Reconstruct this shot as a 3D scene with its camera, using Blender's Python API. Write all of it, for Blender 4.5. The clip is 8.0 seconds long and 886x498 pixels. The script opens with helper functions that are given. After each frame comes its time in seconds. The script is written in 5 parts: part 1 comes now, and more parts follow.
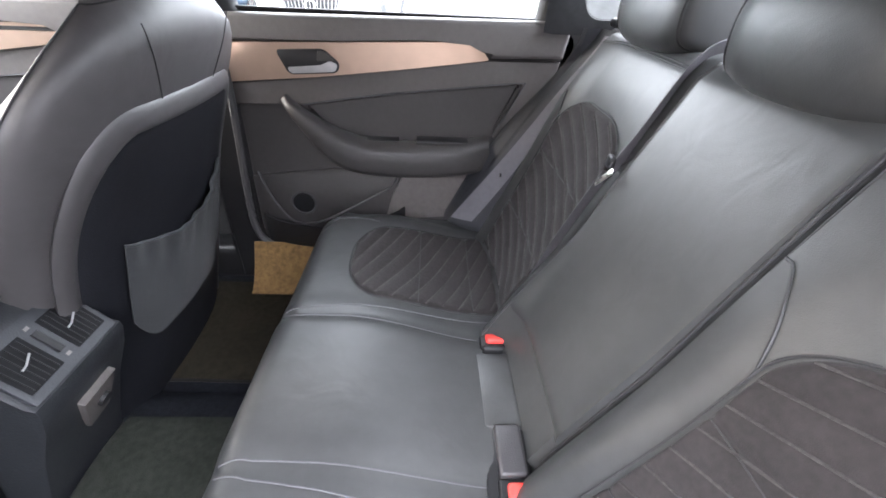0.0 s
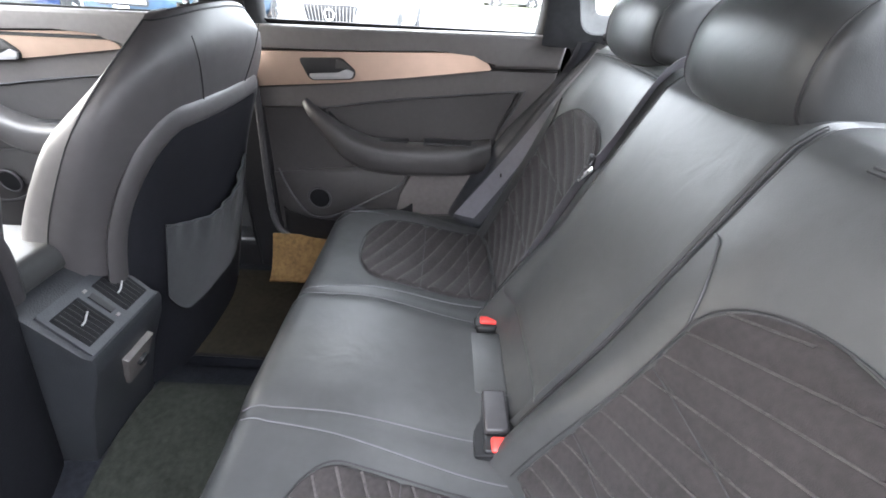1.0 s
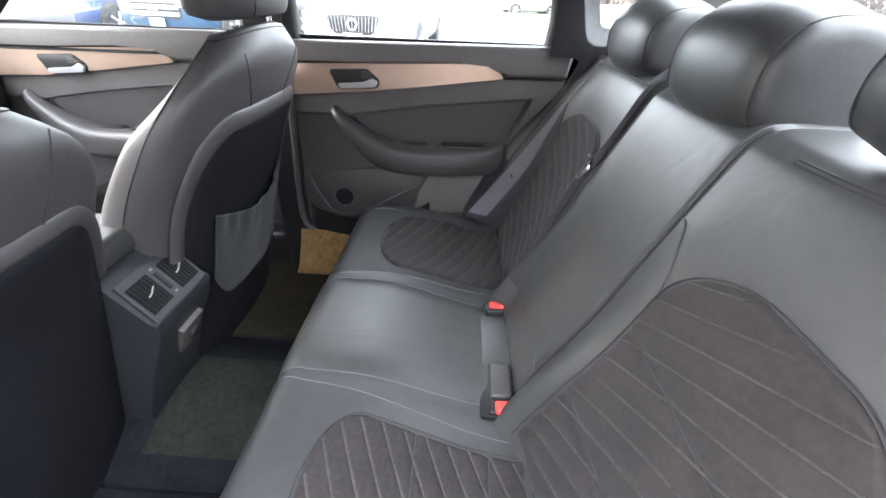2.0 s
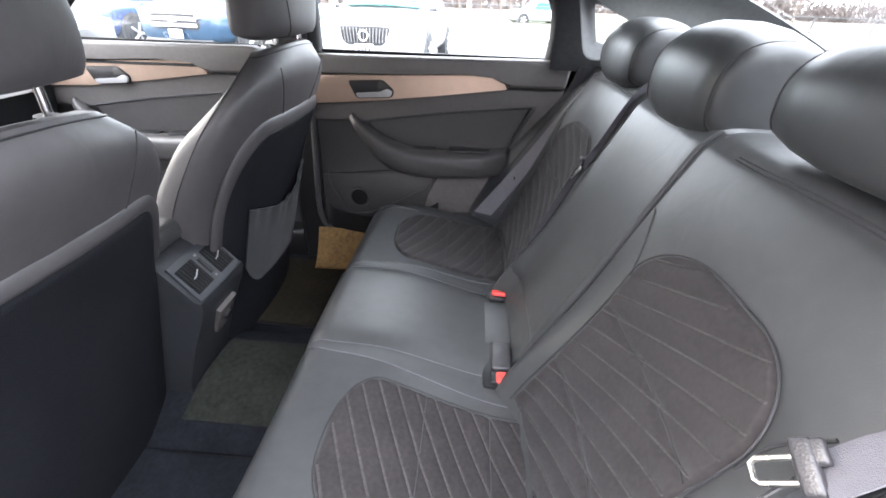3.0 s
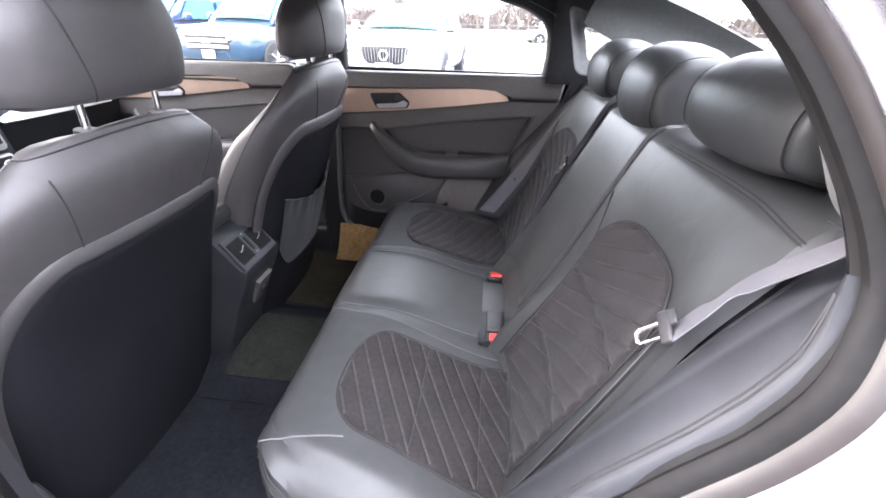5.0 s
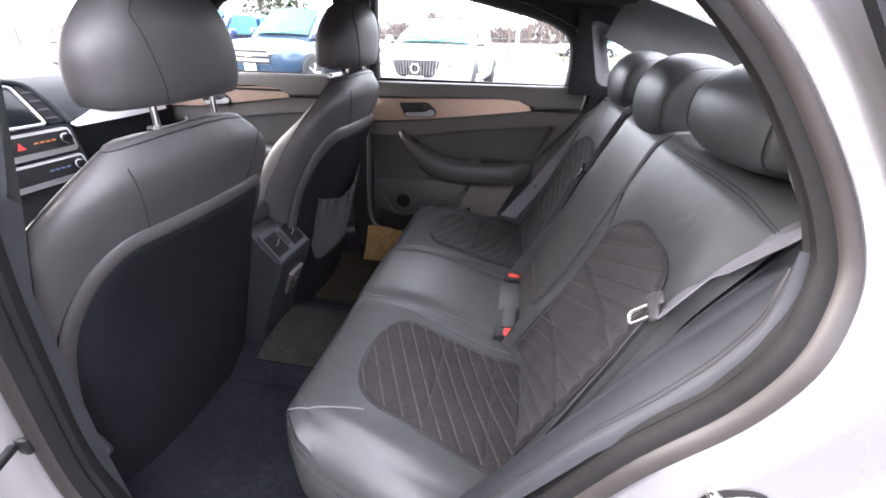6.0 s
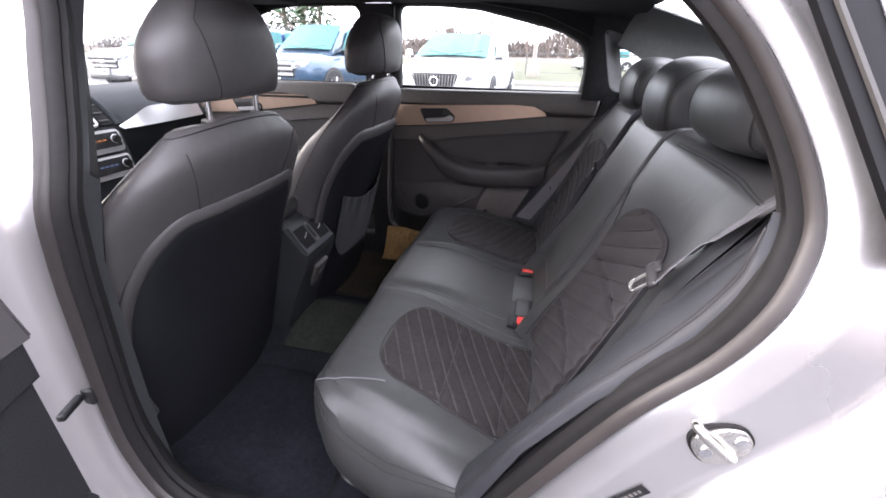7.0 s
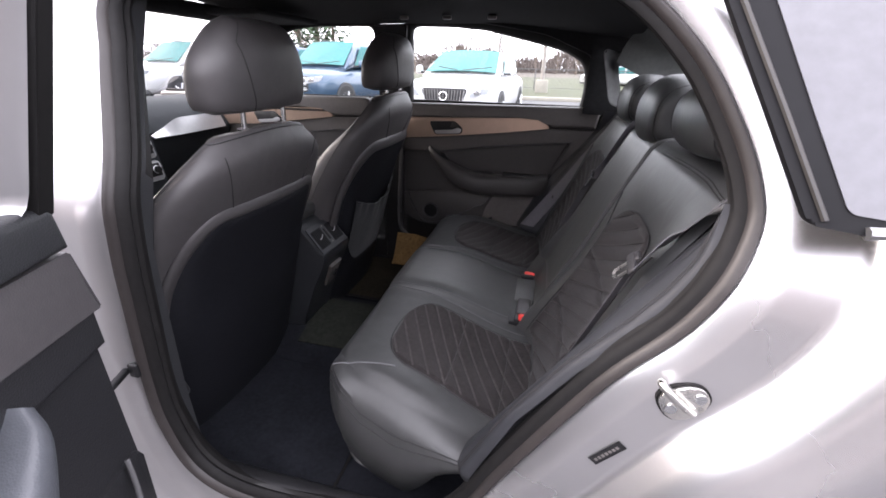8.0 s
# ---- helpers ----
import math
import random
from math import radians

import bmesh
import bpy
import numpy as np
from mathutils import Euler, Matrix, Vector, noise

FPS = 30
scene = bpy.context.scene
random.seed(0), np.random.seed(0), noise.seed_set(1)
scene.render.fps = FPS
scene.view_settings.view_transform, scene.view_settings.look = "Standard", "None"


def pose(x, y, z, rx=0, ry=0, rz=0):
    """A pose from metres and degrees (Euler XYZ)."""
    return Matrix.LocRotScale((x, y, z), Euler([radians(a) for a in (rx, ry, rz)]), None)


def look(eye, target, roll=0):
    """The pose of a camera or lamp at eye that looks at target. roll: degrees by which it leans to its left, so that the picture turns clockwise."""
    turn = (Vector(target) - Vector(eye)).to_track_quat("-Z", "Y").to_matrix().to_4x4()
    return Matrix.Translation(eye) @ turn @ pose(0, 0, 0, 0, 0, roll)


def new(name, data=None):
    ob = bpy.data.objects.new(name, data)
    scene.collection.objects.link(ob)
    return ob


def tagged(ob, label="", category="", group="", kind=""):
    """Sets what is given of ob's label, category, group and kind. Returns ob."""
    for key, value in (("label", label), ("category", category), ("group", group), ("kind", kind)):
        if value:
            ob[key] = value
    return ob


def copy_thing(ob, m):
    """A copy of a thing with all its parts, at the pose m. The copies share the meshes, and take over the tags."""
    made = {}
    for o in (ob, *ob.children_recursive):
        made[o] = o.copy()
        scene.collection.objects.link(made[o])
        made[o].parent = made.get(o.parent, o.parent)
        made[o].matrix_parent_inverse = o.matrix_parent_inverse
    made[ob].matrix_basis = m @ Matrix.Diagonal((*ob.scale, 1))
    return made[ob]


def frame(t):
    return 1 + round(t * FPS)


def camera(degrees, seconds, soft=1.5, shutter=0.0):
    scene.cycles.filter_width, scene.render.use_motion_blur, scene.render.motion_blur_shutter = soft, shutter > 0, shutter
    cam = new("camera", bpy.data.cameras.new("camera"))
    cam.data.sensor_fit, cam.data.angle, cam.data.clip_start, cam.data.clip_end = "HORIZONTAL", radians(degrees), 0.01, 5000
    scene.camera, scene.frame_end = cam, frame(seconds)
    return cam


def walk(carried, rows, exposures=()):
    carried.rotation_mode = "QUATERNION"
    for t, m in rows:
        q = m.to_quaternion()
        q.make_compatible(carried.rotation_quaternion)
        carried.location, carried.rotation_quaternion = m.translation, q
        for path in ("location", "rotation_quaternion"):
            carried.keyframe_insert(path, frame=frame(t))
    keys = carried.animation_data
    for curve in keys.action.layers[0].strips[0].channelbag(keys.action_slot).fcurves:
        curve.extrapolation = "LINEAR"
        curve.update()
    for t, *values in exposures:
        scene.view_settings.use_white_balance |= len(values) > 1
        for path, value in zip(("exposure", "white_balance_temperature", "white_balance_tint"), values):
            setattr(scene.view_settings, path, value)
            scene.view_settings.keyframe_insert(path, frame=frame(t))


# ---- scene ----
cam = camera(94.8, 8.0, soft=1.7)
PATH = [
    (0, (-0.149, -0.47, 1.104), (-0.067, 1.197, 0.002), 2.8),
    (0.5, (-0.135, -0.522, 1.115), (-0.071, 1.154, 0.026), 3.1),
    (1, (-0.127, -0.573, 1.122), (-0.099, 1.113, 0.047), 3.2),
    (1.5, (-0.121, -0.625, 1.134), (-0.139, 1.067, 0.068), 2.7),
    (3, (-0.114, -0.798, 1.172), (-0.206, 0.916, 0.146), 2.2),
    (3.5, (-0.115, -0.854, 1.181), (-0.207, 0.871, 0.174), 2.2),
    (4, (-0.103, -0.898, 1.183), (-0.195, 0.837, 0.193), 2.3),
    (4.5, (-0.085, -0.95, 1.182), (-0.202, 0.792, 0.206), 2.1),
    (6, (-0.04, -1.07, 1.182), (-0.34, 0.682, 0.266), 1.6),
    (6.5, (-0.033, -1.11, 1.168), (-0.381, 0.649, 0.282), 1.5),
    (7, (-0.028, -1.156, 1.161), (-0.409, 0.606, 0.296), 1.3),
    (7.5, (-0.017, -1.202, 1.159), (-0.422, 0.568, 0.32), 1.4),
    (8, (-0.004, -1.248, 1.165), (-0.429, 0.531, 0.357), 1.4),
]
EXPOSURES = [(0.0, 4.0, 6200, 12), (1.5, 3.82, 6150, 9), (3.0, 3.55, 6150, 11), (4.5, 3.55, 6150, 15), (6.0, 3.08, 6250, 17), (7.0, 2.58, 6300, 18), (8.0, 2.07, 6400, 18)]
walk(cam, [(t, look(eye, target, roll)) for t, eye, target, roll in PATH], EXPOSURES)

# ---- light ----
world = bpy.data.worlds.new("sky")
world.use_nodes = True
scene.world = world
wn = world.node_tree
sky = wn.nodes.new("ShaderNodeTexSky")
sky.sky_type, sky.sun_disc = "NISHITA", False
sky.sun_elevation, sky.sun_rotation = radians(26), radians(271.4)
sky.air_density, sky.dust_density, sky.ozone_density = 1.0, 8.0, 0.6
haze = wn.nodes.new("ShaderNodeMixRGB")
haze.inputs[0].default_value = 0.7
up = wn.nodes.new("ShaderNodeTexCoord")
axes = wn.nodes.new("ShaderNodeSeparateXYZ")
wn.links.new(up.outputs["Generated"], axes.inputs[0])
# bright overcast sky, a little brighter overhead than at the horizon
rise = wn.nodes.new("ShaderNodeMapRange")
rise.inputs["To Min"].default_value, rise.inputs["To Max"].default_value = 1.05, 1.15
wn.links.new(axes.outputs["Z"], rise.inputs["Value"])
cloud = wn.nodes.new("ShaderNodeVectorMath")
cloud.operation = "SCALE"
cloud.inputs[0].default_value = (16.0, 16.0, 16.8)
wn.links.new(rise.outputs[0], cloud.inputs["Scale"])
wn.links.new(cloud.outputs[0], haze.inputs[2])
wn.links.new(sky.outputs[0], haze.inputs[1])
wn.links.new(haze.outputs[0], wn.nodes["Background"].inputs[0])
wn.nodes["Background"].inputs[1].default_value = 0.12

sun = new("sun", bpy.data.lights.new("sun", "SUN"))
sun.data.energy, sun.data.angle, sun.data.color = 0.5, radians(18), (1.0, 0.95, 0.89)
sun.matrix_basis = look((-4.0, 0.1, 1.95), (0, 0, 0))


# ---- materials ----
def material(name, base, rough=0.5, metal=0.0, vary=0.12, scale=8.0, grain=0.0, grain_scale=400.0, rough_vary=0.08,
             spots=None, sheen=0.0, coat=0.0, objects=0.0, wrinkle=0.0, spec=0.5):
    """A surface with colour varied at two scales and a fine relief."""
    m = bpy.data.materials.new(name)
    m.use_nodes = True
    nt = m.node_tree
    p = nt.nodes["Principled BSDF"]
    tc = nt.nodes.new("ShaderNodeTexCoord")
    n1 = nt.nodes.new("ShaderNodeTexNoise")
    n1.inputs["Scale"].default_value, n1.inputs["Detail"].default_value = scale, 5
    nt.links.new(tc.outputs["Object"], n1.inputs["Vector"])
    n2 = nt.nodes.new("ShaderNodeTexNoise")
    n2.inputs["Scale"].default_value, n2.inputs["Detail"].default_value = scale * 9, 3
    nt.links.new(tc.outputs["Object"], n2.inputs["Vector"])
    add = nt.nodes.new("ShaderNodeMath")
    add.operation = "ADD"
    nt.links.new(n1.outputs["Fac"], add.inputs[0])
    nt.links.new(n2.outputs["Fac"], add.inputs[1])
    ramp = nt.nodes.new("ShaderNodeMapRange")
    ramp.inputs["From Min"].default_value, ramp.inputs["From Max"].default_value = 0.7, 1.3
    nt.links.new(add.outputs[0], ramp.inputs["Value"])
    mix = nt.nodes.new("ShaderNodeMixRGB")
    lo = [c * (1 - vary) for c in base]
    hi = list(spots) if spots else [min(1, c * (1 + vary)) for c in base]
    mix.inputs[1].default_value, mix.inputs[2].default_value = (*lo, 1), (*hi, 1)
    nt.links.new(ramp.outputs[0], mix.inputs[0])
    out = mix.outputs[0]
    if objects:
        info = nt.nodes.new("ShaderNodeObjectInfo")
        hsv = nt.nodes.new("ShaderNodeHueSaturation")
        mr = nt.nodes.new("ShaderNodeMapRange")
        mr.inputs["To Min"].default_value, mr.inputs["To Max"].default_value = 1 - objects, 1 + objects
        nt.links.new(info.outputs["Random"], mr.inputs["Value"])
        nt.links.new(mr.outputs[0], hsv.inputs["Value"])
        nt.links.new(out, hsv.inputs["Color"])
        out = hsv.outputs[0]
    nt.links.new(out, p.inputs["Base Color"])
    rr = nt.nodes.new("ShaderNodeMapRange")
    rr.inputs["To Min"].default_value, rr.inputs["To Max"].default_value = max(0.02, rough - rough_vary), min(1, rough + rough_vary)
    nt.links.new(n1.outputs["Fac"], rr.inputs["Value"])
    nt.links.new(rr.outputs[0], p.inputs["Roughness"])
    p.inputs["Metallic"].default_value = metal
    p.inputs["Sheen Weight"].default_value = sheen
    p.inputs["Coat Weight"].default_value = coat
    p.inputs["Specular IOR Level"].default_value = spec
    if grain:
        v = nt.nodes.new("ShaderNodeTexVoronoi")
        v.inputs["Scale"].default_value = grain_scale
        nt.links.new(tc.outputs["Object"], v.inputs["Vector"])
        b = nt.nodes.new("ShaderNodeBump")
        b.inputs["Strength"].default_value, b.inputs["Distance"].default_value = grain, 0.001
        nt.links.new(v.outputs["Distance"], b.inputs["Height"])
        if wrinkle:
            w = nt.nodes.new("ShaderNodeTexNoise")
            w.inputs["Scale"].default_value, w.inputs["Detail"].default_value, w.inputs["Distortion"].default_value = 11, 2, 1.2
            nt.links.new(tc.outputs["Object"], w.inputs["Vector"])
            c = nt.nodes.new("ShaderNodeBump")
            c.inputs["Strength"].default_value, c.inputs["Distance"].default_value = wrinkle, 0.012
            nt.links.new(w.outputs["Fac"], c.inputs["Height"])
            nt.links.new(c.outputs[0], b.inputs["Normal"])
        nt.links.new(b.outputs[0], p.inputs["Normal"])
    return m


def glass(name, tint, gloss=0.06):
    """A thin clear pane: mostly clear, with a mirror-like sheen."""
    m = bpy.data.materials.new(name)
    m.use_nodes = True
    nt = m.node_tree
    nt.nodes.remove(nt.nodes["Principled BSDF"])
    a = nt.nodes.new("ShaderNodeBsdfTransparent")
    a.inputs[0].default_value = (*tint, 1)
    g = nt.nodes.new("ShaderNodeBsdfGlossy")
    g.inputs["Roughness"].default_value = 0.02
    f = nt.nodes.new("ShaderNodeFresnel")
    f.inputs[0].default_value = 1.5
    k = nt.nodes.new("ShaderNodeMath")
    k.operation, k.inputs[1].default_value = "MULTIPLY", gloss / 0.04
    k.use_clamp = True
    nt.links.new(f.outputs[0], k.inputs[0])
    s = nt.nodes.new("ShaderNodeMixShader")
    nt.links.new(k.outputs[0], s.inputs[0])
    nt.links.new(a.outputs[0], s.inputs[1])
    nt.links.new(g.outputs[0], s.inputs[2])
    nt.links.new(s.outputs[0], nt.nodes["Material Output"].inputs[0])
    return m


def lamp_glow(name, colour, strength):
    m = bpy.data.materials.new(name)
    m.use_nodes = True
    p = m.node_tree.nodes["Principled BSDF"]
    p.inputs["Base Color"].default_value = (0.01, 0.01, 0.01, 1)
    p.inputs["Emission Color"].default_value, p.inputs["Emission Strength"].default_value = (*colour, 1), strength
    return m


LEATHER = material("dark_grey_leather", (0.039, 0.0397, 0.0397), 0.43, grain=0.10, grain_scale=700, vary=0.12, scale=4, rough_vary=0.07, wrinkle=0.10, spec=0.5)
LEATHER_BACK = material("front_seat_leather", (0.051, 0.048, 0.049), 0.47, grain=0.10, grain_scale=700, vary=0.10, scale=4, rough_vary=0.07, wrinkle=0.10, spec=0.5)
# Seat leather made darker and bluer: the bolster's shade sits in the colour.
BOLSTER = material("shaded_bolster_leather", (0.030, 0.031, 0.035), 0.55, grain=0.10, grain_scale=700, vary=0.12, scale=4, wrinkle=0.08, spec=0.35)
SUEDE = material("charcoal_suede", (0.025, 0.0215, 0.0213), 0.9, grain=0.2, grain_scale=900, vary=0.25, scale=14, sheen=0.08, spec=0.2)
# Stitch lines paler than SUEDE: the quilting's sheen is painted in.
SUEDE_SHEEN = material("suede_ridge_sheen", (0.040, 0.035, 0.034), 0.9, vary=0.5, scale=22)
THREAD = material("grey_thread", (0.085, 0.085, 0.09), 0.7)
THREAD_LIGHT = material("light_grey_thread", (0.10, 0.10, 0.105), 0.7)
SEAM_DARK = material("dark_seam", (0.022, 0.021, 0.022), 0.7)
PIPING = material("black_piping", (0.018, 0.018, 0.019), 0.5, grain=0.2)
VINYL = material("black_vinyl", (0.0085, 0.009, 0.0115), 0.6, grain=0.3, grain_scale=380, vary=0.2, spec=0.2)
POCKET = material("black_knit_fabric", (0.014, 0.016, 0.018), 0.9, grain=0.5, grain_scale=800, vary=0.25, sheen=0.08)
PLASTIC = material("charcoal_plastic", (0.042, 0.041, 0.043), 0.46, grain=0.45, grain_scale=420, vary=0.15)
PLASTIC_LIGHT = material("taupe_grey_plastic", (0.14, 0.128, 0.122), 0.46, grain=0.35, grain_scale=420, vary=0.12)
PLASTIC_BLACK = material("black_plastic", (0.011, 0.011, 0.012), 0.42, grain=0.2, grain_scale=420, spec=0.35)
DOOR_SKIN = material("charcoal_door_trim", (0.048, 0.045, 0.044), 0.45, grain=0.4, grain_scale=420, vary=0.1)
DOOR_PAD = material("grey_door_pad", (0.105, 0.097, 0.092), 0.46, grain=0.4, grain_scale=420, vary=0.1)
BRONZE = material("satin_bronze_trim", (0.58, 0.43, 0.33), 0.30, metal=0.8, vary=0.06, scale=3)
SILVER_TRIM = material("satin_silver_trim", (0.46, 0.46, 0.465), 0.35, metal=0.45, vary=0.05)
CHROME = material("chrome", (0.8, 0.8, 0.8), 0.14, metal=1.0, vary=0.04)
RUBBER = material("black_rubber_seal", (0.011, 0.0105, 0.0105), 0.62, vary=0.2, spec=0.16)
CARPET = material("charcoal_carpet", (0.012, 0.013, 0.0165), 0.95, grain=0.9, grain_scale=450, vary=0.35, scale=10, spec=0.1)
MAT_TAN = material("olive_tan_carpet_mat", (0.023, 0.020, 0.014), 0.95, grain=0.9, grain_scale=450, vary=0.35, scale=7, spec=0.1)
HEADLINER = material("black_woven_headliner", (0.018, 0.018, 0.019), 0.95, grain=0.5, grain_scale=700, vary=0.2, spec=0.2)
PAINT_SILVER = material("silver_car_paint", (0.51, 0.502, 0.508), 0.27, metal=0.85, vary=0.03, scale=2, coat=0.0)
RED = material("red_button_plastic", (0.75, 0.05, 0.04), 0.4, vary=0.08)
BELT = material("grey_seat_belt_webbing", (0.12, 0.115, 0.127), 0.5, grain=0.5, grain_scale=900, vary=0.1)
BUCKLE = material("dark_grey_buckle_plastic", (0.034, 0.032, 0.034), 0.4, grain=0.25, grain_scale=500)
STEEL = material("zinc_plated_steel", (0.7, 0.69, 0.66), 0.28, metal=1.0, vary=0.1, scale=30)
GLASS = glass("tinted_side_glass", (0.9, 0.94, 0.93))
GLASS_REAR = glass("rear_glass", (0.92, 0.95, 0.94), 0.015)
# DOOR_PAD's grey darkened: the near door's shade is put in.
DARK_PAD = material("shaded_door_pad", (0.022, 0.023, 0.025), 0.46, grain=0.4, grain_scale=420, vary=0.1)
DOOR_MID = material("taupe_door_fascia", (0.088, 0.080, 0.076), 0.46, grain=0.4, grain_scale=420, vary=0.1)
VENT_BLACK = material("matt_black_louvre", (0.006, 0.006, 0.007), 0.7, spec=0.2)
# Near door's panel colour, darkened to carry its shade.
DOOR_SHADED = material("shaded_door_trim", (0.016, 0.016, 0.018), 0.5, grain=0.4, grain_scale=420, vary=0.1)
DASH_SKIN = material("blue_grey_dash_skin", (0.028, 0.031, 0.034), 0.75, grain=0.4, grain_scale=420, vary=0.1, spec=0.15)
FLANGE = material("taupe_rubber_lip", (0.030, 0.026, 0.025), 0.42, vary=0.12, scale=5, spec=0.35)
BELT_DARK = material("dark_belt_webbing", (0.06, 0.058, 0.062), 0.5, grain=0.4, grain_scale=900, vary=0.1)
BRIGHT_LINE = material("dull_bright_moulding", (0.3, 0.3, 0.3), 0.35, metal=0.8, vary=0.08)
DULL_LINE = material("dull_grey_moulding", (0.03, 0.028, 0.026), 0.5, vary=0.08)


# ---- mesh helpers ----
def thing(name, label, category, at=(0, 0, 0), group="", kind=""):
    e = new(name)
    e.location = at
    e.empty_display_size = 0.05
    return tagged(e, label, category, group, kind)


def part(name, bm, mat, parent=None, label="", angle=40):
    me = bpy.data.meshes.new(name)
    bmesh.ops.recalc_face_normals(bm, faces=bm.faces)
    bm.to_mesh(me)
    bm.free()
    me.materials.append(mat)
    for poly in me.polygons:
        poly.use_smooth = True
    me.set_sharp_from_angle(angle=radians(angle))
    ob = new(name, me)
    if parent is not None:
        ob.parent = parent
        root = parent
        shift = Vector(root.location) if root.parent is None else Vector()
        ob.matrix_parent_inverse = Matrix.Translation(-shift) if root.parent is None else Matrix()
    if label:
        ob["label"] = label
    return ob


def joined(*parts_):
    """Several bmeshes in one."""
    out = bmesh.new()
    for b in parts_:
        tmp = bpy.data.meshes.new("tmp")
        b.to_mesh(tmp)
        b.free()
        out.from_mesh(tmp)
        bpy.data.meshes.remove(tmp)
    return out


def grid(fn, nu, nv, close_u=False):
    """A sheet of points fn(u, v), u and v from 0 to 1."""
    bm = bmesh.new()
    cols = nu if close_u else nu + 1
    vs = [[bm.verts.new(fn(i / nu, j / nv)) for i in range(cols)] for j in range(nv + 1)]
    for j in range(nv):
        for i in range(nu):
            k = (i + 1) % cols
            bm.faces.new((vs[j][i], vs[j][k], vs[j + 1][k], vs[j + 1][i]))
    return bm


def thick(bm, t):
    """Gives a sheet thickness t along its normals."""
    bmesh.ops.recalc_face_normals(bm, faces=bm.faces)
    bmesh.ops.solidify(bm, geom=bm.faces[:], thickness=t)
    return bm


def loft(rings, caps=True):
    bm = bmesh.new()
    vs = [[bm.verts.new(p) for p in r] for r in rings]
    n = len(rings[0])
    for a, b in zip(vs, vs[1:]):
        for i in range(n):
            k = (i + 1) % n
            bm.faces.new((a[i], a[k], b[k], b[i]))
    if caps:
        bm.faces.new(vs[0][::-1])
        bm.faces.new(vs[-1])
    return bm


def rbox(c, size, r=0.004, seg=2, turn=None):
    bm = bmesh.new()
    bmesh.ops.create_cube(bm, size=1.0)
    bmesh.ops.scale(bm, vec=size, verts=bm.verts)
    r = min(r, min(size) * 0.49)
    bmesh.ops.bevel(bm, geom=bm.edges[:], offset=r, segments=seg, profile=0.5, affect="EDGES")
    m = Matrix.Translation(c)
    if turn is not None:
        m = m @ Euler([radians(a) for a in turn]).to_matrix().to_4x4()
    bmesh.ops.transform(bm, matrix=m, verts=bm.verts)
    return bm


def placed(bm, origin, x, y, z):
    """Turns a mesh built round the origin so that its axes lie along x, y and z."""
    m = Matrix((x, y, z)).transposed().to_4x4()
    bmesh.ops.transform(bm, matrix=Matrix.Translation(origin) @ m, verts=bm.verts)
    return bm


def smooth_line(pts, n=40, closed=False):
    """A smooth line through points (Catmull-Rom), n pieces."""
    P = [Vector(p) for p in pts]
    m = len(P)
    segs = m if closed else m - 1
    out = []
    for k in range(n + (0 if closed else 1)):
        f = k / n * segs
        i = min(int(f), segs - 1)
        t = f - i
        if closed:
            a, b, c, d = P[(i - 1) % m], P[i % m], P[(i + 1) % m], P[(i + 2) % m]
        else:
            b, c = P[i], P[i + 1]
            a = P[i - 1] if i > 0 else b * 2 - c
            d = P[i + 2] if i + 2 < m else c * 2 - b
        out.append(0.5 * (2 * b + (c - a) * t + (2 * a - 5 * b + 4 * c - d) * t * t + (3 * b - a - 3 * c + d) * t ** 3))
    return out


def tube(pts, r, n=8, closed=False, flat=1.0, up=(0, 0, 1)):
    """A round (or flattened) cord along a line; r may vary along it."""
    m = len(pts)
    rings = []
    for i, p in enumerate(pts):
        a = pts[(i - 1) % m] if closed or i > 0 else p
        b = pts[(i + 1) % m] if closed or i < m - 1 else p
        d = (Vector(b) - Vector(a)).normalized()
        s = d.cross(Vector(up))
        if s.length < 1e-4:
            s = d.cross(Vector((1, 0, 0)))
        s.normalize()
        w = s.cross(d).normalized()
        q = r(i / (m - 1)) if callable(r) else r
        rings.append([Vector(p) + q * (math.cos(2 * math.pi * k / n) * s + flat * math.sin(2 * math.pi * k / n) * w) for k in range(n)])
    if closed:
        rings.append(rings[0])
        bm = loft(rings, caps=False)
        bmesh.ops.remove_doubles(bm, verts=bm.verts, dist=1e-6)
        return bm
    return loft(rings)


def prism(poly, fn, a, b, r=0.0, seg=2):
    """A flat polygon (list of 2D points) pushed through from depth a to b; fn(p, q, depth) gives the place."""
    bm = bmesh.new()
    lo = [bm.verts.new(fn(p, q, a)) for p, q in poly]
    hi = [bm.verts.new(fn(p, q, b)) for p, q in poly]
    n = len(poly)
    bm.faces.new(lo[::-1])
    top = bm.faces.new(hi)
    for i in range(n):
        bm.faces.new((lo[i], lo[(i + 1) % n], hi[(i + 1) % n], hi[i]))
    if r:
        bmesh.ops.bevel(bm, geom=list(top.edges), offset=r, segments=seg, profile=0.5, affect="EDGES")
    return bm


def rounded(pts, r=0.01, n=4):
    """A 2D polygon with its corners rounded."""
    out = []
    m = len(pts)
    for i in range(m):
        a, b, c = Vector(pts[i - 1]), Vector(pts[i]), Vector(pts[(i + 1) % m])
        ra = min(r, (a - b).length * 0.45)
        rc = min(r, (c - b).length * 0.45)
        p, q = b + (a - b).normalized() * ra, b + (c - b).normalized() * rc
        for k in range(n + 1):
            t = k / n
            out.append(tuple((1 - t) ** 2 * p + 2 * t * (1 - t) * b + t * t * q))
    return out


def sm(a, b, x):
    t = min(1, max(0, (x - a) / (b - a)))
    return t * t * (3 - 2 * t)


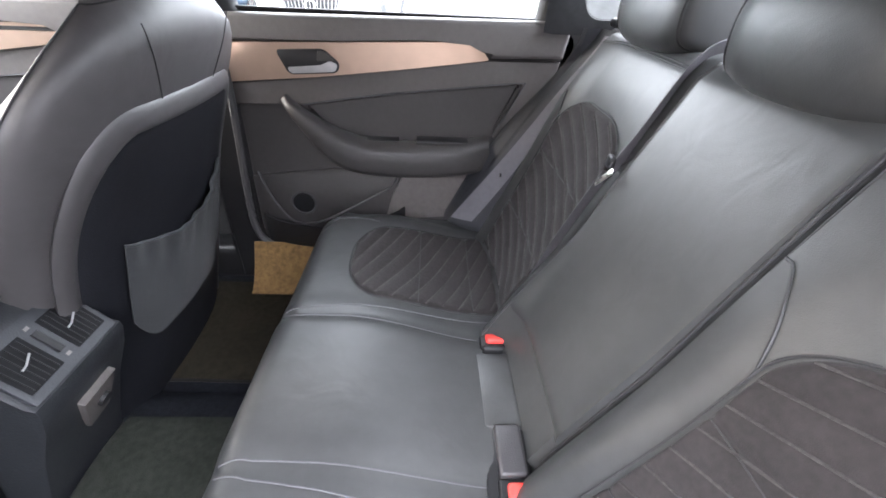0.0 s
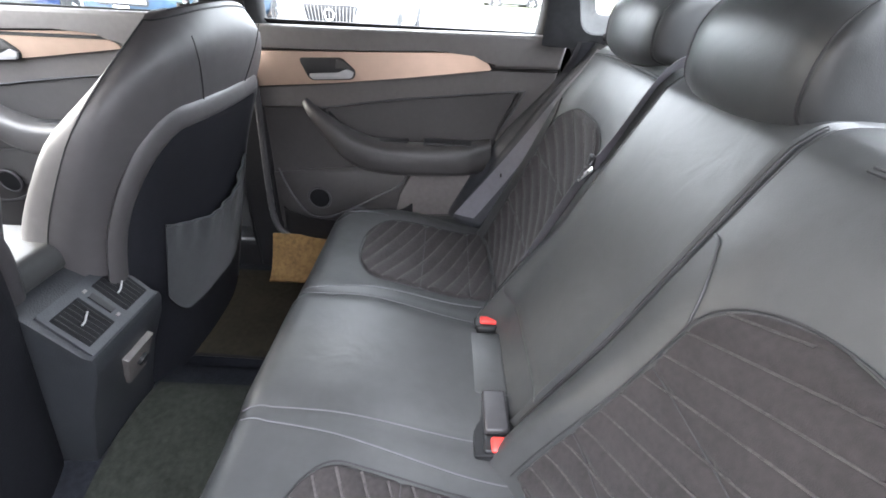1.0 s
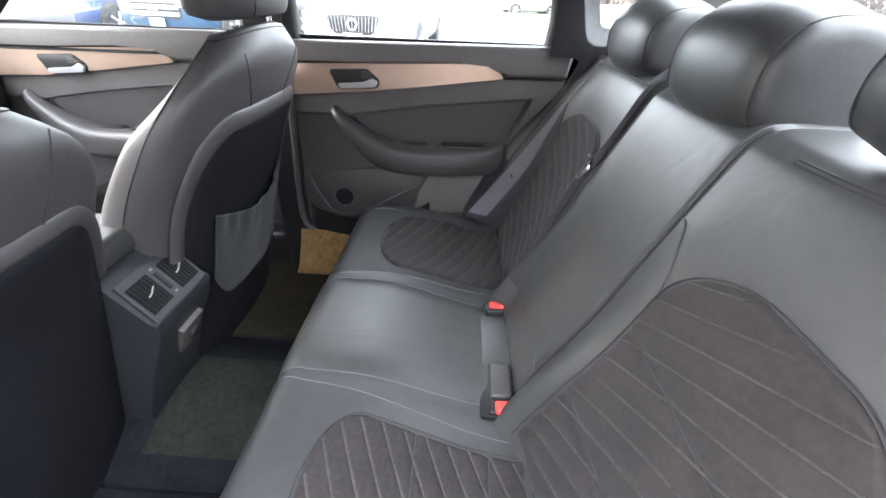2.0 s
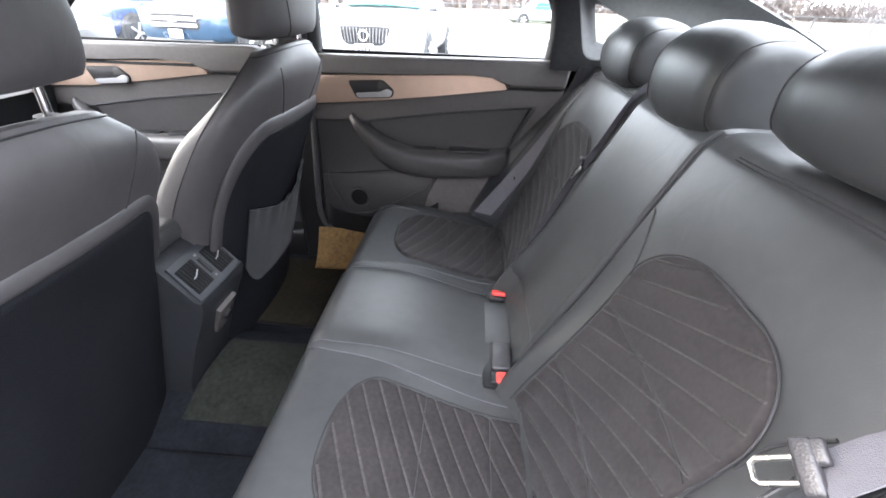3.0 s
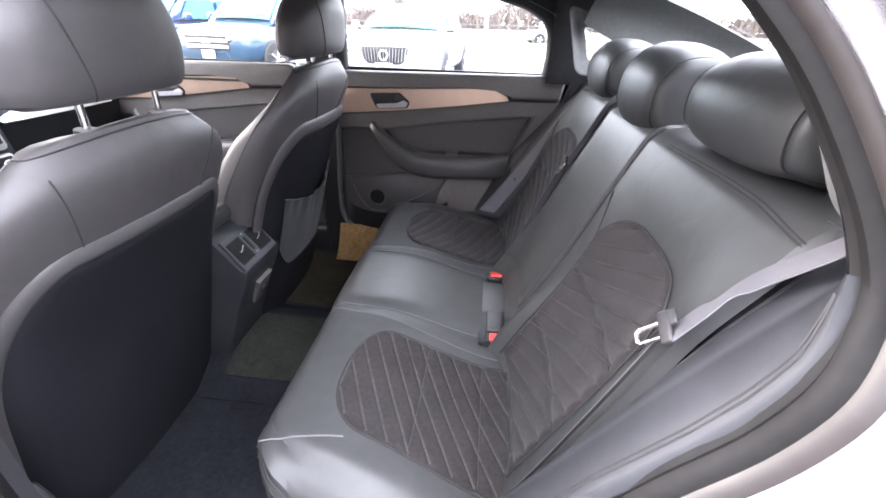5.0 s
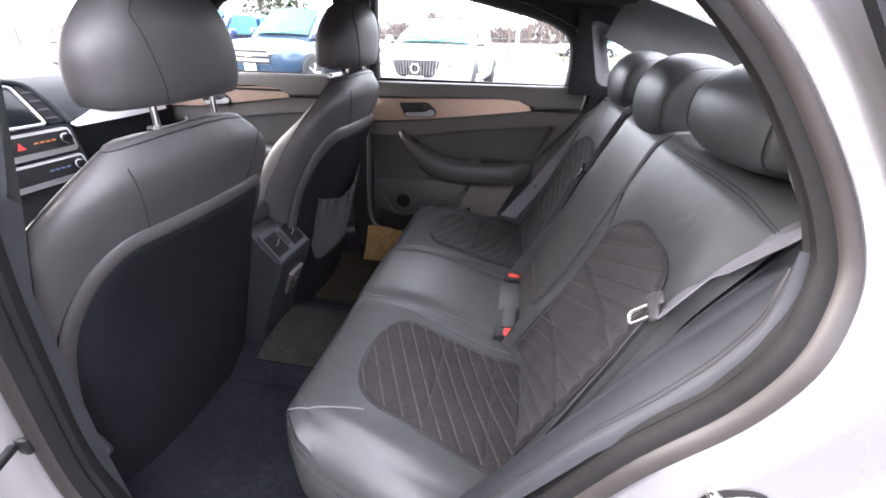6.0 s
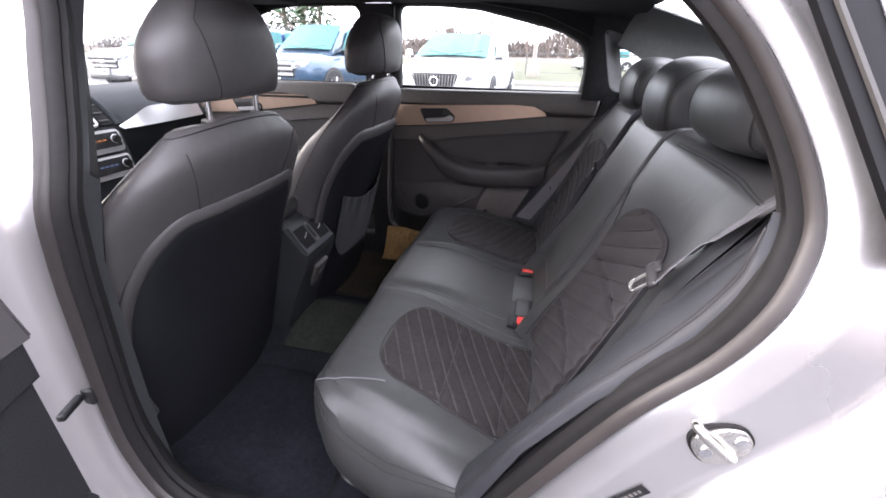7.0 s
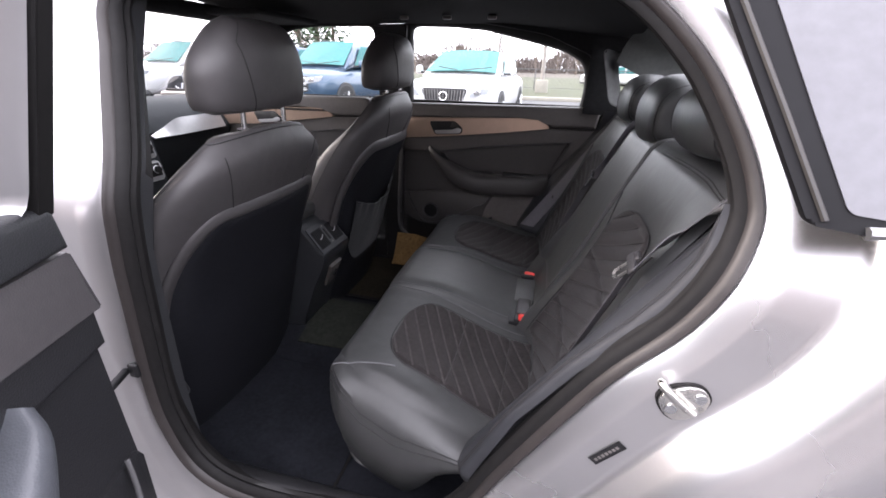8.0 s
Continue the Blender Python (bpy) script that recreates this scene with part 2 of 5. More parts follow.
def bump_at(x, c, w):
    return math.exp(-((x - c) / w) ** 2)


YC = -0.005

# ---- rear bench: cushion ----
def eased(x, table):
    """A value read off a short table of (x, value), eased between its rows."""
    if x <= table[0][0]:
        return table[0][1]
    for (a, p), (b, q) in zip(table, table[1:]):
        if x <= b:
            return p + (q - p) * (x - a) / (b - a)
    return table[-1][1]


ROLL = 0.10
SEAM_HEIGHT = ((-0.445, 0.522), (-0.385, 0.517), (-0.325, 0.488), (-0.24, 0.472), (-0.10, 0.458), (0.1, 0.45))


def cushion_half(x):
    """Half the width of the cushion, out to its end seam, at a place along the car."""
    return eased(x, ((-0.47, 0.540), (-0.43, 0.562), (-0.385, 0.610), (-0.325, 0.638), (-0.24, 0.663), (-0.10, 0.68), (0.1, 0.68)))


def crown(x, d):
    z = 0.455 + 0.075 * sm(0.02, -0.32, x)
    z += 0.012 * sm(0.24, 0.10, d)                                   # middle seat stands a little higher
    z -= 0.022 * bump_at(d, 0.36, 0.13) * bump_at(x, -0.12, 0.2)      # seat hollows
    z += 0.008 * bump_at(d, 0.57, 0.07) * sm(-0.02, -0.2, x)          # outer bolsters
    z -= 0.006 * bump_at(d, 0.155, 0.018)
    return z


def cushion_top(x, y):
    d = abs(y - YC)
    w = cushion_half(x)
    t = min(1.0, max(0.0, (d - w + ROLL) / ROLL))
    z = crown(x, min(d, w - 0.02))
    return z + (eased(x, SEAM_HEIGHT) - z) * t ** 2.0 - 0.006 * bump_at(t, 0.45, 0.09)


def on_cushion(x, y, off=0.0):
    return Vector((x, y, cushion_top(x, y) + off))


def cushion(u, v):
    # v: 0 at the backrest, 0.66 front top edge, 1 low in front; u across
    s = 2 * u - 1
    if v < 0.66:
        x, k = 0.09 - (v / 0.66) * 0.49, 1.0
        shrink = 0.0
    else:
        a = (v - 0.66) / 0.34
        th = min(1, a / 0.5) * math.pi / 2
        q = max(0, (a - 0.5) / 0.5) * math.pi / 2
        x = -0.40 - 0.05 * math.sin(th) + 0.13 * (1 - math.cos(q))
        k = 1 - 0.16 * (1 - math.cos(th)) - 0.84 * math.sin(q)
        shrink = 0.02 * (1 - math.cos(th)) + 0.05 * (1 - math.cos(q))
    w = cushion_half(x) - shrink
    e = abs(s)
    base = 0.225
    if e > 0.86:                                                       # the end face under its seam, bulging, then tucked in
        t = (e - 0.86) / 0.14
        d = w + 0.016 * math.sin(math.pi * min(1, t * 1.25)) - 0.045 * t ** 3
        low = base + 0.005 + 0.19 * sm(-0.25, -0.06, x)
        zs = cushion_top(max(x, -0.44), YC + w)
        z = zs + (low - zs) * t
        z = base + (z - base) * k if k < 1 else z
    else:
        d = e / 0.86 * w
        z = base + (cushion_top(max(x, -0.44), YC + d) - base) * k
    return (x, YC + math.copysign(d, s), z)


def insert_patch(place, rows, edge, n, off=0.004, slope=0.5, levels=()):
    """A padded panel: rows of (v, from, to) filled across, its rim sunk into the seat."""
    def fn(u, v):
        a, b, c = rows(v)
        y = b + (c - b) * u
        rim = min(u, 1 - u) * abs(c - b)
        rim2 = min(v, 1 - v) * edge
        d = min(rim, rim2)
        fold = sum(bump_at(a, lv, 0.007) for lv in levels)
        return place(a, y, off - (off + 0.004) * (1 - sm(0, 0.010, d)) + quilt(a, y, slope) * sm(0.002, 0.014, d) - 0.004 * fold)
    return grid(fn, n, n)


QUILT = 0.037


def quilt_phase(a, y, slope):
    return (a - slope * abs(y - YC)) / QUILT


def quilt(a, y, slope):
    """Soft pillows between the slanting quilted rows."""
    g = abs(quilt_phase(a, y, slope) % 1.0 - 0.5) * 2
    return 0.0045 * (1 - g ** 2.5)


bench = thing("rear_bench_seat", "dark grey leather rear bench seat with quilted suede inserts", "car seat", (-0.1, YC, 0.2))
part("cushion", grid(cushion, 110, 60), LEATHER, bench, "smooth dark grey leather seat cushion with seams")


def cushion_rows(side):
    def rows(v):
        x = 0.045 - v * 0.38
        arc = 1 - math.sqrt(max(0, 1 - (max(0, v - 0.78) / 0.22) ** 2))
        return (x, YC + side * (0.25 - 0.03 * v + 0.15 * arc), YC + side * (0.585 - 0.085 * v - 0.11 * arc))
    return rows


def quilt_lines(place, rows, slope, off):
    """Raised stitch lines along the joints of the quilting, paler for painted sheen, kept inside the panel."""
    bms = []
    side = 1 if rows(0)[2] > YC else -1
    for k in range(-30, 40):
        run = []
        for j in range(81):
            d = 0.18 + 0.42 * j / 80
            a = k * QUILT + slope * d
            v = next((q / 160 for q in range(161) if abs(rows(q / 160)[0] - a) < 0.0016), None)
            inside = False
            if v is not None and 0.03 < v < 0.97:
                _, b, c = rows(v)
                inside = abs(b - YC) + 0.007 < d < abs(c - YC) - 0.007
            if inside:
                run.append(place(a, YC + side * d, off))
            if (not inside or j == 80) and run:
                if len(run) > 4:
                    bms.append(tube(run, 0.0026, 6, flat=0.5))
                run = []
    return joined(*bms)


def panel_seams(place, rows, levels, off):
    """Straight seams across a panel, each at its own height."""
    bms = []
    for a0 in levels:
        v = min((q / 400 for q in range(401)), key=lambda q: abs(rows(q)[0] - a0))
        a, b, c = rows(v)
        bms.append(tube([place(a, b + (c - b) * u, off) for u in np.linspace(0.03, 0.97, 30)], 0.0012, 5))
    return joined(*bms)


for side in (-1, 1):
    rows = cushion_rows(side)
    ins = part("seat_insert", insert_patch(on_cushion, rows, 0.38, 110, 0.004, 0.46, (-0.165, -0.035)), SUEDE, bench, "charcoal suede insert with slanting quilting")
    part("stitch_sheen", quilt_lines(on_cushion, rows, 0.46, 0.0050), SUEDE_SHEEN, ins)
    part("panel_seam", panel_seams(on_cushion, rows, (-0.165, -0.035), 0.0040), SEAM_DARK, ins)
    rim = [rows(1 - (1 - v / 40) ** 2) for v in range(41)]
    loop = [on_cushion(a, b, 0.001) for a, b, c in rim] + [on_cushion(a, c, 0.001) for a, b, c in rim[::-1]]
    part("piping", tube(loop, 0.0014, 6), SEAM_DARK, bench)
    # seam between the outer and the middle place, and the seams of the outer bolster
    for d0, d1 in ((0.150, 0.152), (0.168, 0.222)):
        line = [Vector(cushion(0.5 + side * 0.43 * (d0 + (d1 - d0) * t) / cushion_half(-0.44 + 0.47 * t), 0.08 + 0.66 * (1 - t))) + Vector((-0.0004, 0, 0.0004)) for t in np.linspace(0, 1, 40)]
        part("seam", tube(line, 0.0014, 6), THREAD, bench)
    line = [on_cushion(-0.428 + 0.147 * t, YC + side * (0.557 - 0.024 * t), 0.001) for t in np.linspace(0, 1, 14)]
    part("seam", tube(line, 0.0019, 6), THREAD_LIGHT, bench)
    for e in (0.432, 0.438):
        line = [Vector(cushion(0.5 + side * e, v)) + Vector((0, side * 0.0008, 0.0006)) for v in np.linspace(0.1, 0.80, 50)]
        part("seam", tube(line, 0.0012, 6), SEAM_DARK, bench)


# ---- rear bench: backrest ----
def back_profile(s):
    """x and z along the backrest's face, from the cushion up and over its top."""
    pts = BACK_LINE
    f = s * (len(pts) - 1)
    i = min(int(f), len(pts) - 2)
    t = f - i
    return pts[i].lerp(pts[i + 1], t)


BACK_LINE = smooth_line([(0.0, 0, 0.40), (0.042, 0, 0.47), (0.1, 0, 0.62), (0.175, 0, 0.81), (0.238, 0, 0.965), (0.262, 0, 1.005), (0.30, 0, 1.022), (0.42, 0, 1.02)], 80)


def on_back(z, y, off=0.0):
    """A place on the backrest's face at height z."""
    x = 0.175 + (z - 0.81) * 0.39
    b = back_shape(y, z) + off
    return Vector((x - 0.932 * b, y, z + 0.363 * b))


def back_shape(y, z):
    d = abs(y - YC)
    low = sm(0.75, 0.45, z)
    h = 0.034 * bump_at(d, 0.178, 0.04) * (0.25 + 1.0 * low) * sm(0.98, 0.8, z)     # inner bolster
    h += 0.02 * bump_at(d, 0.58, 0.06) * sm(1.0, 0.85, z)
    h -= 0.008 * bump_at(d, 0.36, 0.1) * sm(0.95, 0.8, z)
    h += 0.012 * low
    return h


def back_panel(y0, y1, s0, s1, extra=0.0, low_extra=0.0, edge=0.014):
    def fn(u, v):
        y = y0 + (y1 - y0) * u
        s = s0 + (s1 - s0) * v
        p = back_profile(s)
        rim = min(u * (y1 - y0), (1 - u) * (y1 - y0))
        rimv = v * (s1 - s0) * 0.75
        proud = extra + low_extra * sm(0.95, 0.6, p.z)
        roll = -(0.012 + proud) * (1 - sm(0, edge, rim)) ** 1.5 - (0.010 + 0.6 * proud) * (1 - sm(0, 0.02, rimv)) ** 1.5
        b = back_shape(y, p.z) * sm(1.04, 0.98, p.z) + proud + max(roll, -0.014 - proud)
        return (p.x - 0.932 * b, y, p.z + 0.363 * b)
    return grid(fn, 44, 60)


part("backrest_side", back_panel(YC - 0.60, YC - 0.132, 0, 1, edge=0.007), LEATHER, bench)
part("backrest_side", back_panel(YC + 0.166, YC + 0.60, 0, 1, edge=0.007), LEATHER, bench)
part("lower_flap", back_panel(YC - 0.128, YC + 0.178, 0.02, 0.225, 0.008, 0.0), LEATHER, bench)
part("back_shell", grid(lambda u, v: tuple(Vector((back_profile(v * 0.9).x + 0.045, YC - 0.62 + 1.24 * u, back_profile(v * 0.9).z - 0.02))), 4, 40), VINYL, bench)
arm = part("centre_backrest", back_panel(YC - 0.135, YC + 0.168, 0.198, 1, 0.006, 0.008, edge=0.009), LEATHER, bench, "fold-down leather centre armrest, folded up")


def back_rows(side):
    def rows(v):
        arc = 1 - math.sqrt(max(0, 1 - (max(0, v - 0.79) / 0.21) ** 2))
        return (0.46 + 0.433 * v, YC + side * (0.213 + 0.145 * arc), YC + side * (0.550 - 0.02 * (1 - v) - 0.12 * arc))
    return rows


for side in (-1, 1):
    rows = back_rows(side)
    ins = part("backrest_insert", insert_patch(on_back, rows, 0.43, 110, 0.006, 0.44, (0.598, 0.742)), SUEDE, bench, "charcoal suede backrest insert with slanting quilting")
    part("stitch_sheen", quilt_lines(on_back, rows, 0.44, 0.0070), SUEDE_SHEEN, ins)
    part("panel_seam", panel_seams(on_back, rows, (0.598, 0.742), 0.0060), SEAM_DARK, ins)
    rim = [rows(1 - (1 - v / 40) ** 2) for v in range(41)]
    loop = [on_back(a, b, 0.003) for a, b, c in rim] + [on_back(a, c, 0.003) for a, b, c in rim[::-1]]
    part("piping", tube(loop, 0.0015, 6), SEAM_DARK, bench)
    # curved double seam under the head restraint
    for ds in (0.0, 0.022):
        line = []
        for d in np.linspace(0.215, 0.592, 34):
            p = back_profile(0.690 + ds + 0.026 * bump_at(d, 0.43, 0.15) - 0.030 * sm(0.49, 0.60, d))
            b = back_shape(YC + side * d, p.z) * sm(1.04, 0.98, p.z) + 0.0004
            line.append(Vector((p.x - 0.932 * b, YC + side * d, p.z + 0.363 * b)))
        part("seam", tube(line, 0.0012, 6), SEAM_DARK, bench)
    # seams that close the bolsters above the insert
    for pts in (((0.80, 0.213), (0.843, 0.194), (0.885, 0.160), (0.89, 0.145)), ((0.80, 0.550), (0.84, 0.552), (0.885, 0.575))):
        line = smooth_line([on_back(z, YC + side * d, 0.0012) for z, d in pts], 16)
        part("seam", tube(line, 0.0018, 6), PIPING, bench)
    edge_y = YC - 0.133 if side < 0 else YC + 0.167
    for dy, m, r in ((0.0, PIPING, 0.0024), (side * 0.010, PIPING, 0.0012)):
        line = []
        for s in np.linspace(0.17, 0.80, 40):
            p = back_profile(s)
            b = back_shape(edge_y, p.z) * sm(1.04, 0.98, p.z) + 0.0
            line.append(Vector((p.x - 0.932 * b, edge_y + dy, p.z + 0.363 * b)))
        part("piping", tube(line, r, 6), m, bench)


def bolster_place(u, v, side, off=0.0):
    """Padded pillar cover: from the valley beside the seat back, over its crest, to the door seal."""
    z = 0.43 + 0.59 * v
    inward = 0.55 * (math.sqrt((z - 0.95) ** 2 + 0.0009) + (z - 0.95)) / 2
    plane = 0.175 + (z - 0.81) * 0.39
    crest = plane - eased(z, ((0.43, 0.142), (0.50, 0.125), (0.70, 0.075), (0.84, 0.042), (0.92, 0.016), (1.0, -0.012), (1.04, -0.02)))
    outer = eased(z, ((0.43, -0.100), (0.5135, -0.064), (0.6385, -0.009), (0.762, 0.074), (0.849, 0.150), (0.901, 0.185), (0.951, 0.208), (1.04, 0.222)))
    tuck = 1 - sm(0, 0.10, v)
    if u < 0.55:
        t = sm(0, 1, u / 0.55)
        start = plane + 0.012 + 0.014 * sm(0.88, 0.98, z)
        x, y = start + (crest - start) * t, 0.578 + 0.077 * (u / 0.55)
    else:
        t = (u - 0.55) / 0.45
        x = crest + (outer - crest) * t - 0.012 * math.sin(math.pi * t)
        y = 0.655 + (0.079 - inward if side < 0 else 0.058 - 0.075 * sm(0.6, 1.0, v)) * t + 0.004 * math.sin(math.pi * t)
        x += 0.012 * max(0, t - 0.88) / 0.12
    x += 0.05 * tuck ** 2
    return Vector((x - off, side * y, z + 0.02 * tuck * (1 - abs(2 * u - 1))))


for side in (-1, 1):
    b = thing("side_bolster", "padded bolster beside the rear seat back, leather darkened to its shade", "seat bolster", (0.1, YC + side * 0.64, 0.36))
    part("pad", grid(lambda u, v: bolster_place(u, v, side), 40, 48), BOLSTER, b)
    for u0, lo in ((0.26, 0.10), (0.29, 0.10), (0.86, 0.06), (0.89, 0.06)):
        part("seam", tube([bolster_place(u0, v, side, 0.0004) for v in np.linspace(lo, 0.97, 44)], 0.0011, 5), SEAM_DARK, b)


def headrest(c, w, h, d, lean=0.0, power=2.6, mat=LEATHER, fold=0.0):
    """A rounded loaf, deeper at its foot, for a head restraint."""
    rings = []
    n = 40
    for j in range(21):
        t = j / 20
        zz = -h / 2 + h * t
        pw = power if t > 0.5 or fold >= 0 else 5.0
        k = (1 - abs(2 * t - 1) ** pw) ** (1 / pw) if 0 < t < 1 else 0.25
        k = max(k, 0.25)
        kw = 0.72 + 0.28 * k - (0.30 if fold < 0 else 0.20) * sm(0.35, 1.0, t)
        kd = k
        ring = []
        for i in range(n):
            a = 2 * math.pi * i / n
            ca, sa = math.cos(a), math.sin(a)
            px = math.copysign(abs(ca) ** (2 / 3.2), ca) * d / 2 * kd
            py = math.copysign(abs(sa) ** (2 / 3.2), sa) * w / 2 * kw
            px += 0.12 * d * (2 * py / w) ** 2 * (1 if fold >= 0 else -1)
            ring.append(Vector((c[0] + px + lean * zz, c[1] + py, c[2] + zz)))
        rings.append(ring)
    return loft(rings)


REAR_PAD = smooth_line([(-0.062, 0, -0.082), (-0.074, 0, -0.03), (-0.066, 0, 0.03), (-0.035, 0, 0.072), (0.02, 0, 0.082), (0.07, 0, 0.058), (0.10, 0, 0.0), (0.10, 0, -0.085), (0.06, 0, -0.118), (-0.01, 0, -0.10)], 48, closed=True)
for y, w in ((-0.388, 0.285), (0.012, 0.27), (0.40, 0.28)):
    e = thing("rear_headrest", "padded dark grey leather rear head restraint", "headrest", (0.3, YC + y, 1.0), "rear head restraints")
    c = Vector((0.314, YC + y, (1.084 if y < 0.2 else 1.090) if y > -0.2 else 1.104))
    hz = (0.98 if y < 0.2 else 0.88) if y > -0.2 else 0.76
    drop = lambda s, z: 1 - (0.30 if z > 0 else 0.18) * max(0, (abs(s) - 0.25) / 0.75) ** 2.2
    rings = []
    for s, k in ((-1.03, 0.45), (-1.02, 0.72), (-1.0, 0.85), (-0.97, 0.93), (-0.93, 0.965), (-0.91, 0.955), (-0.88, 1.0), (-0.6, 1.02), (-0.3, 1.035), (0, 1.04), (0.3, 1.035), (0.6, 1.02), (0.88, 1.0), (0.91, 0.955), (0.93, 0.965), (0.97, 0.93), (1.0, 0.85), (1.02, 0.72), (1.03, 0.45)):
        rings.append([c + Vector((p.x * k + 0.010 * s * s, s * w / 2, p.z * hz * (0.3 + 0.7 * k) * drop(s, p.z))) for p in REAR_PAD])
    part("pad", loft(rings), LEATHER, e)
    for s in (-1, 1):
        part("seam", tube([c + Vector((p.x * 0.972 + 0.006, s * 0.91 * w / 2, p.z * hz * 0.965 * drop(0.91, p.z))) for p in REAR_PAD], 0.0011, 6, True, up=(0, 1, 0)), SEAM_DARK, e)

# ---- front seats ----
def seat_section(z, z1, w, lean, top):
    """Plan of the seat back at height z: wide and wrapped low, narrow at the top."""
    t = (z - 0.30) / (top - 0.30)
    half = w / 2 * (1 - 0.05 * sm(0.5, 0.86, t)) * (1 - 0.42 * max(0, (t - 0.74) / 0.26) ** 2.2)
    deep = 0.20 - 0.09 * sm(0.45, 1.0, t)
    xb = z1 + (z - top) * lean + 0.05 * sm(0.5, 1.0, t)
    return half, deep, xb


def front_seat(name, yc, xtop, top, pocket, label):
    e = thing(name, label, "car seat", (xtop - 0.3, yc, 0.2))
    lean, w = 0.27, 0.64
    rings = []
    n = 48
    for j in range(34):
        t = j / 33
        z = 0.20 + (top - 0.20) * t
        half, deep, xb = seat_section(z, xtop, w, lean, top)
        cap = math.sqrt(max(0, 1 - sm(0.9, 1.0, t) ** 2 * 0.75))
        ring = []
        for i in range(n):
            a = 2 * math.pi * i / n
            ca, sa = math.cos(a), math.sin(a)
            px = math.copysign(abs(ca) ** (2 / 4.0), ca)
            py = math.copysign(abs(sa) ** (2 / 3.4), sa)
            back = 0.03 * (1 - py * py)
            x = xb - deep / 2 * (1 - px * cap) - 0.02 + (back if px > 0 else 0)
            if px < 0:
                x += 0.05 * (1 - abs(py)) * (1 - sm(0.6, 1.0, t))
            ring.append(Vector((x, yc + py * half * (0.94 + 0.06 * cap), z - 0.018 * py * py * sm(0.75, 1.0, t) - 0.06 * max(0, -px) * sm(0.75, 1.0, t))))
        rings.append(ring)
    crown = []
    mid = sum(rings[-1], Vector()) / n
    for k, up in ((0.94, 0.009), (0.82, 0.016), (0.6, 0.021), (0.3, 0.023)):
        crown.append([mid + (p - mid) * k + Vector((0, 0, up)) for p in rings[-1]])
    part("backrest", loft(rings + crown), LEATHER_BACK, e, "dark grey leather seat back")

    def face(z, y):
        half, deep, xb = seat_section(z, xtop, w, lean, top)
        py = max(-1, min(1, (y - yc) / half))
        return xb - 0.02 + 0.03 * (1 - py * py) - deep / 2 * (1 - (1 - abs(py) ** 3.4) ** (1 / 4.0) if abs(py) < 1 else 1)

    zt = top - 0.17

    def panel(u, v):
        v = 1 - (1 - v) ** 1.8
        z = 0.205 + (zt - 0.205) * v
        hw = 0.275
        k = 0.55 + 0.45 * math.sqrt(max(0.0, 1 - (max(0, v - 0.55) / 0.45) ** 2.5))
        y = yc + (2 * u - 1) * hw * k * (1.0 if pocket or u < 0.5 else 1.0 + 0.10 * (2 * u - 1))
        rim = min(min(u, 1 - u) * 2 * hw, (1 - v) * (zt - 0.25))
        return (face(z, y) + 0.016 * sm(0, 0.03, rim) - 0.006, y, z)
    part("back_panel", grid(panel, 30, 40), VINYL, e, "black vinyl back panel")
    rim = []
    for v in np.linspace(0, 1, 26):
        rim.append(Vector(panel(0.0, v)) + Vector((0.006, 0, 0)))
    for u in np.linspace(0.04, 1, 22):
        rim.append(Vector(panel(u, 1.0)) + Vector((0.006, 0, 0)))
    for v in np.linspace(0.96, 0, 25):
        rim.append(Vector(panel(1.0, v)) + Vector((0.006, 0, 0)))
    part("rim", tube(rim, 0.024 if pocket else 0.017, 12, flat=0.45, up=(1, 0, 0)), LEATHER_BACK, e, "rolled leather rim round the back panel")
    if pocket:
        def pk(u, v):
            z = 0.41 + 0.09 * max(0, abs(2 * u - 1) - 0.6) ** 2 / 0.16 * (1 - v) + (0.69 - 0.41) * v - 0.055 * math.sin(u * math.pi) * v + 0.02 * (u - 0.3) * v
            y = yc - 0.19 + 0.38 * u
            puff = 0.018 * math.sin(math.pi * u) * (0.5 + 0.5 * v)
            gather = 0.0028 * math.sin(u * 44) * sm(0.6, 1.0, v) + 0.003 * math.sin(u * 19 + 1) * v
            return (face(z, y) + 0.014 + puff + gather, y, z)
        part("seat_pocket", thick(grid(pk, 60, 24), 0.003), POCKET, e, "slack gathered fabric pocket")
        part("elastic", tube([Vector(pk(u, 1.0)) + Vector((0.001, 0, 0)) for u in np.linspace(0, 1, 50)], 0.004, 6), POCKET, e)
    for s in (-1, 1):
        hi, lo = (0.143, 0.085) if pocket else (0.175, 0.136)
        line = [Vector((face(z, yc + s * (lo + (hi - lo) * t)) + 0.001, yc + s * (lo + (hi - lo) * t), z)) for t, z in zip(np.linspace(0, 1, 16), np.linspace(zt - 0.005, top - 0.04, 16))]
        part("seam", tube(line, 0.0012, 6), SEAM_DARK, e)
    # seam between the side and the back cover, over the shoulder
    i1 = 12
    up_l = [r[i1] for r in rings[14:]]
    up_r = [r[-i1] for r in rings[14:]]
    over = [rings[-1][k % n] for k in range(i1 - 1, -i1, -1)]
    part("seam", tube([p + Vector((0.0015, 0, 0.0005)) for p in up_l + over + up_r[::-1]], 0.0015, 6), PIPING, e)
    # cushion of the front seat
    rings = []
    for j in range(16):
        t = j / 15
        x = xtop - 0.70 + 0.44 * t
        r = math.sqrt(max(0.05, 1 - (2 * t - 1) ** 8))
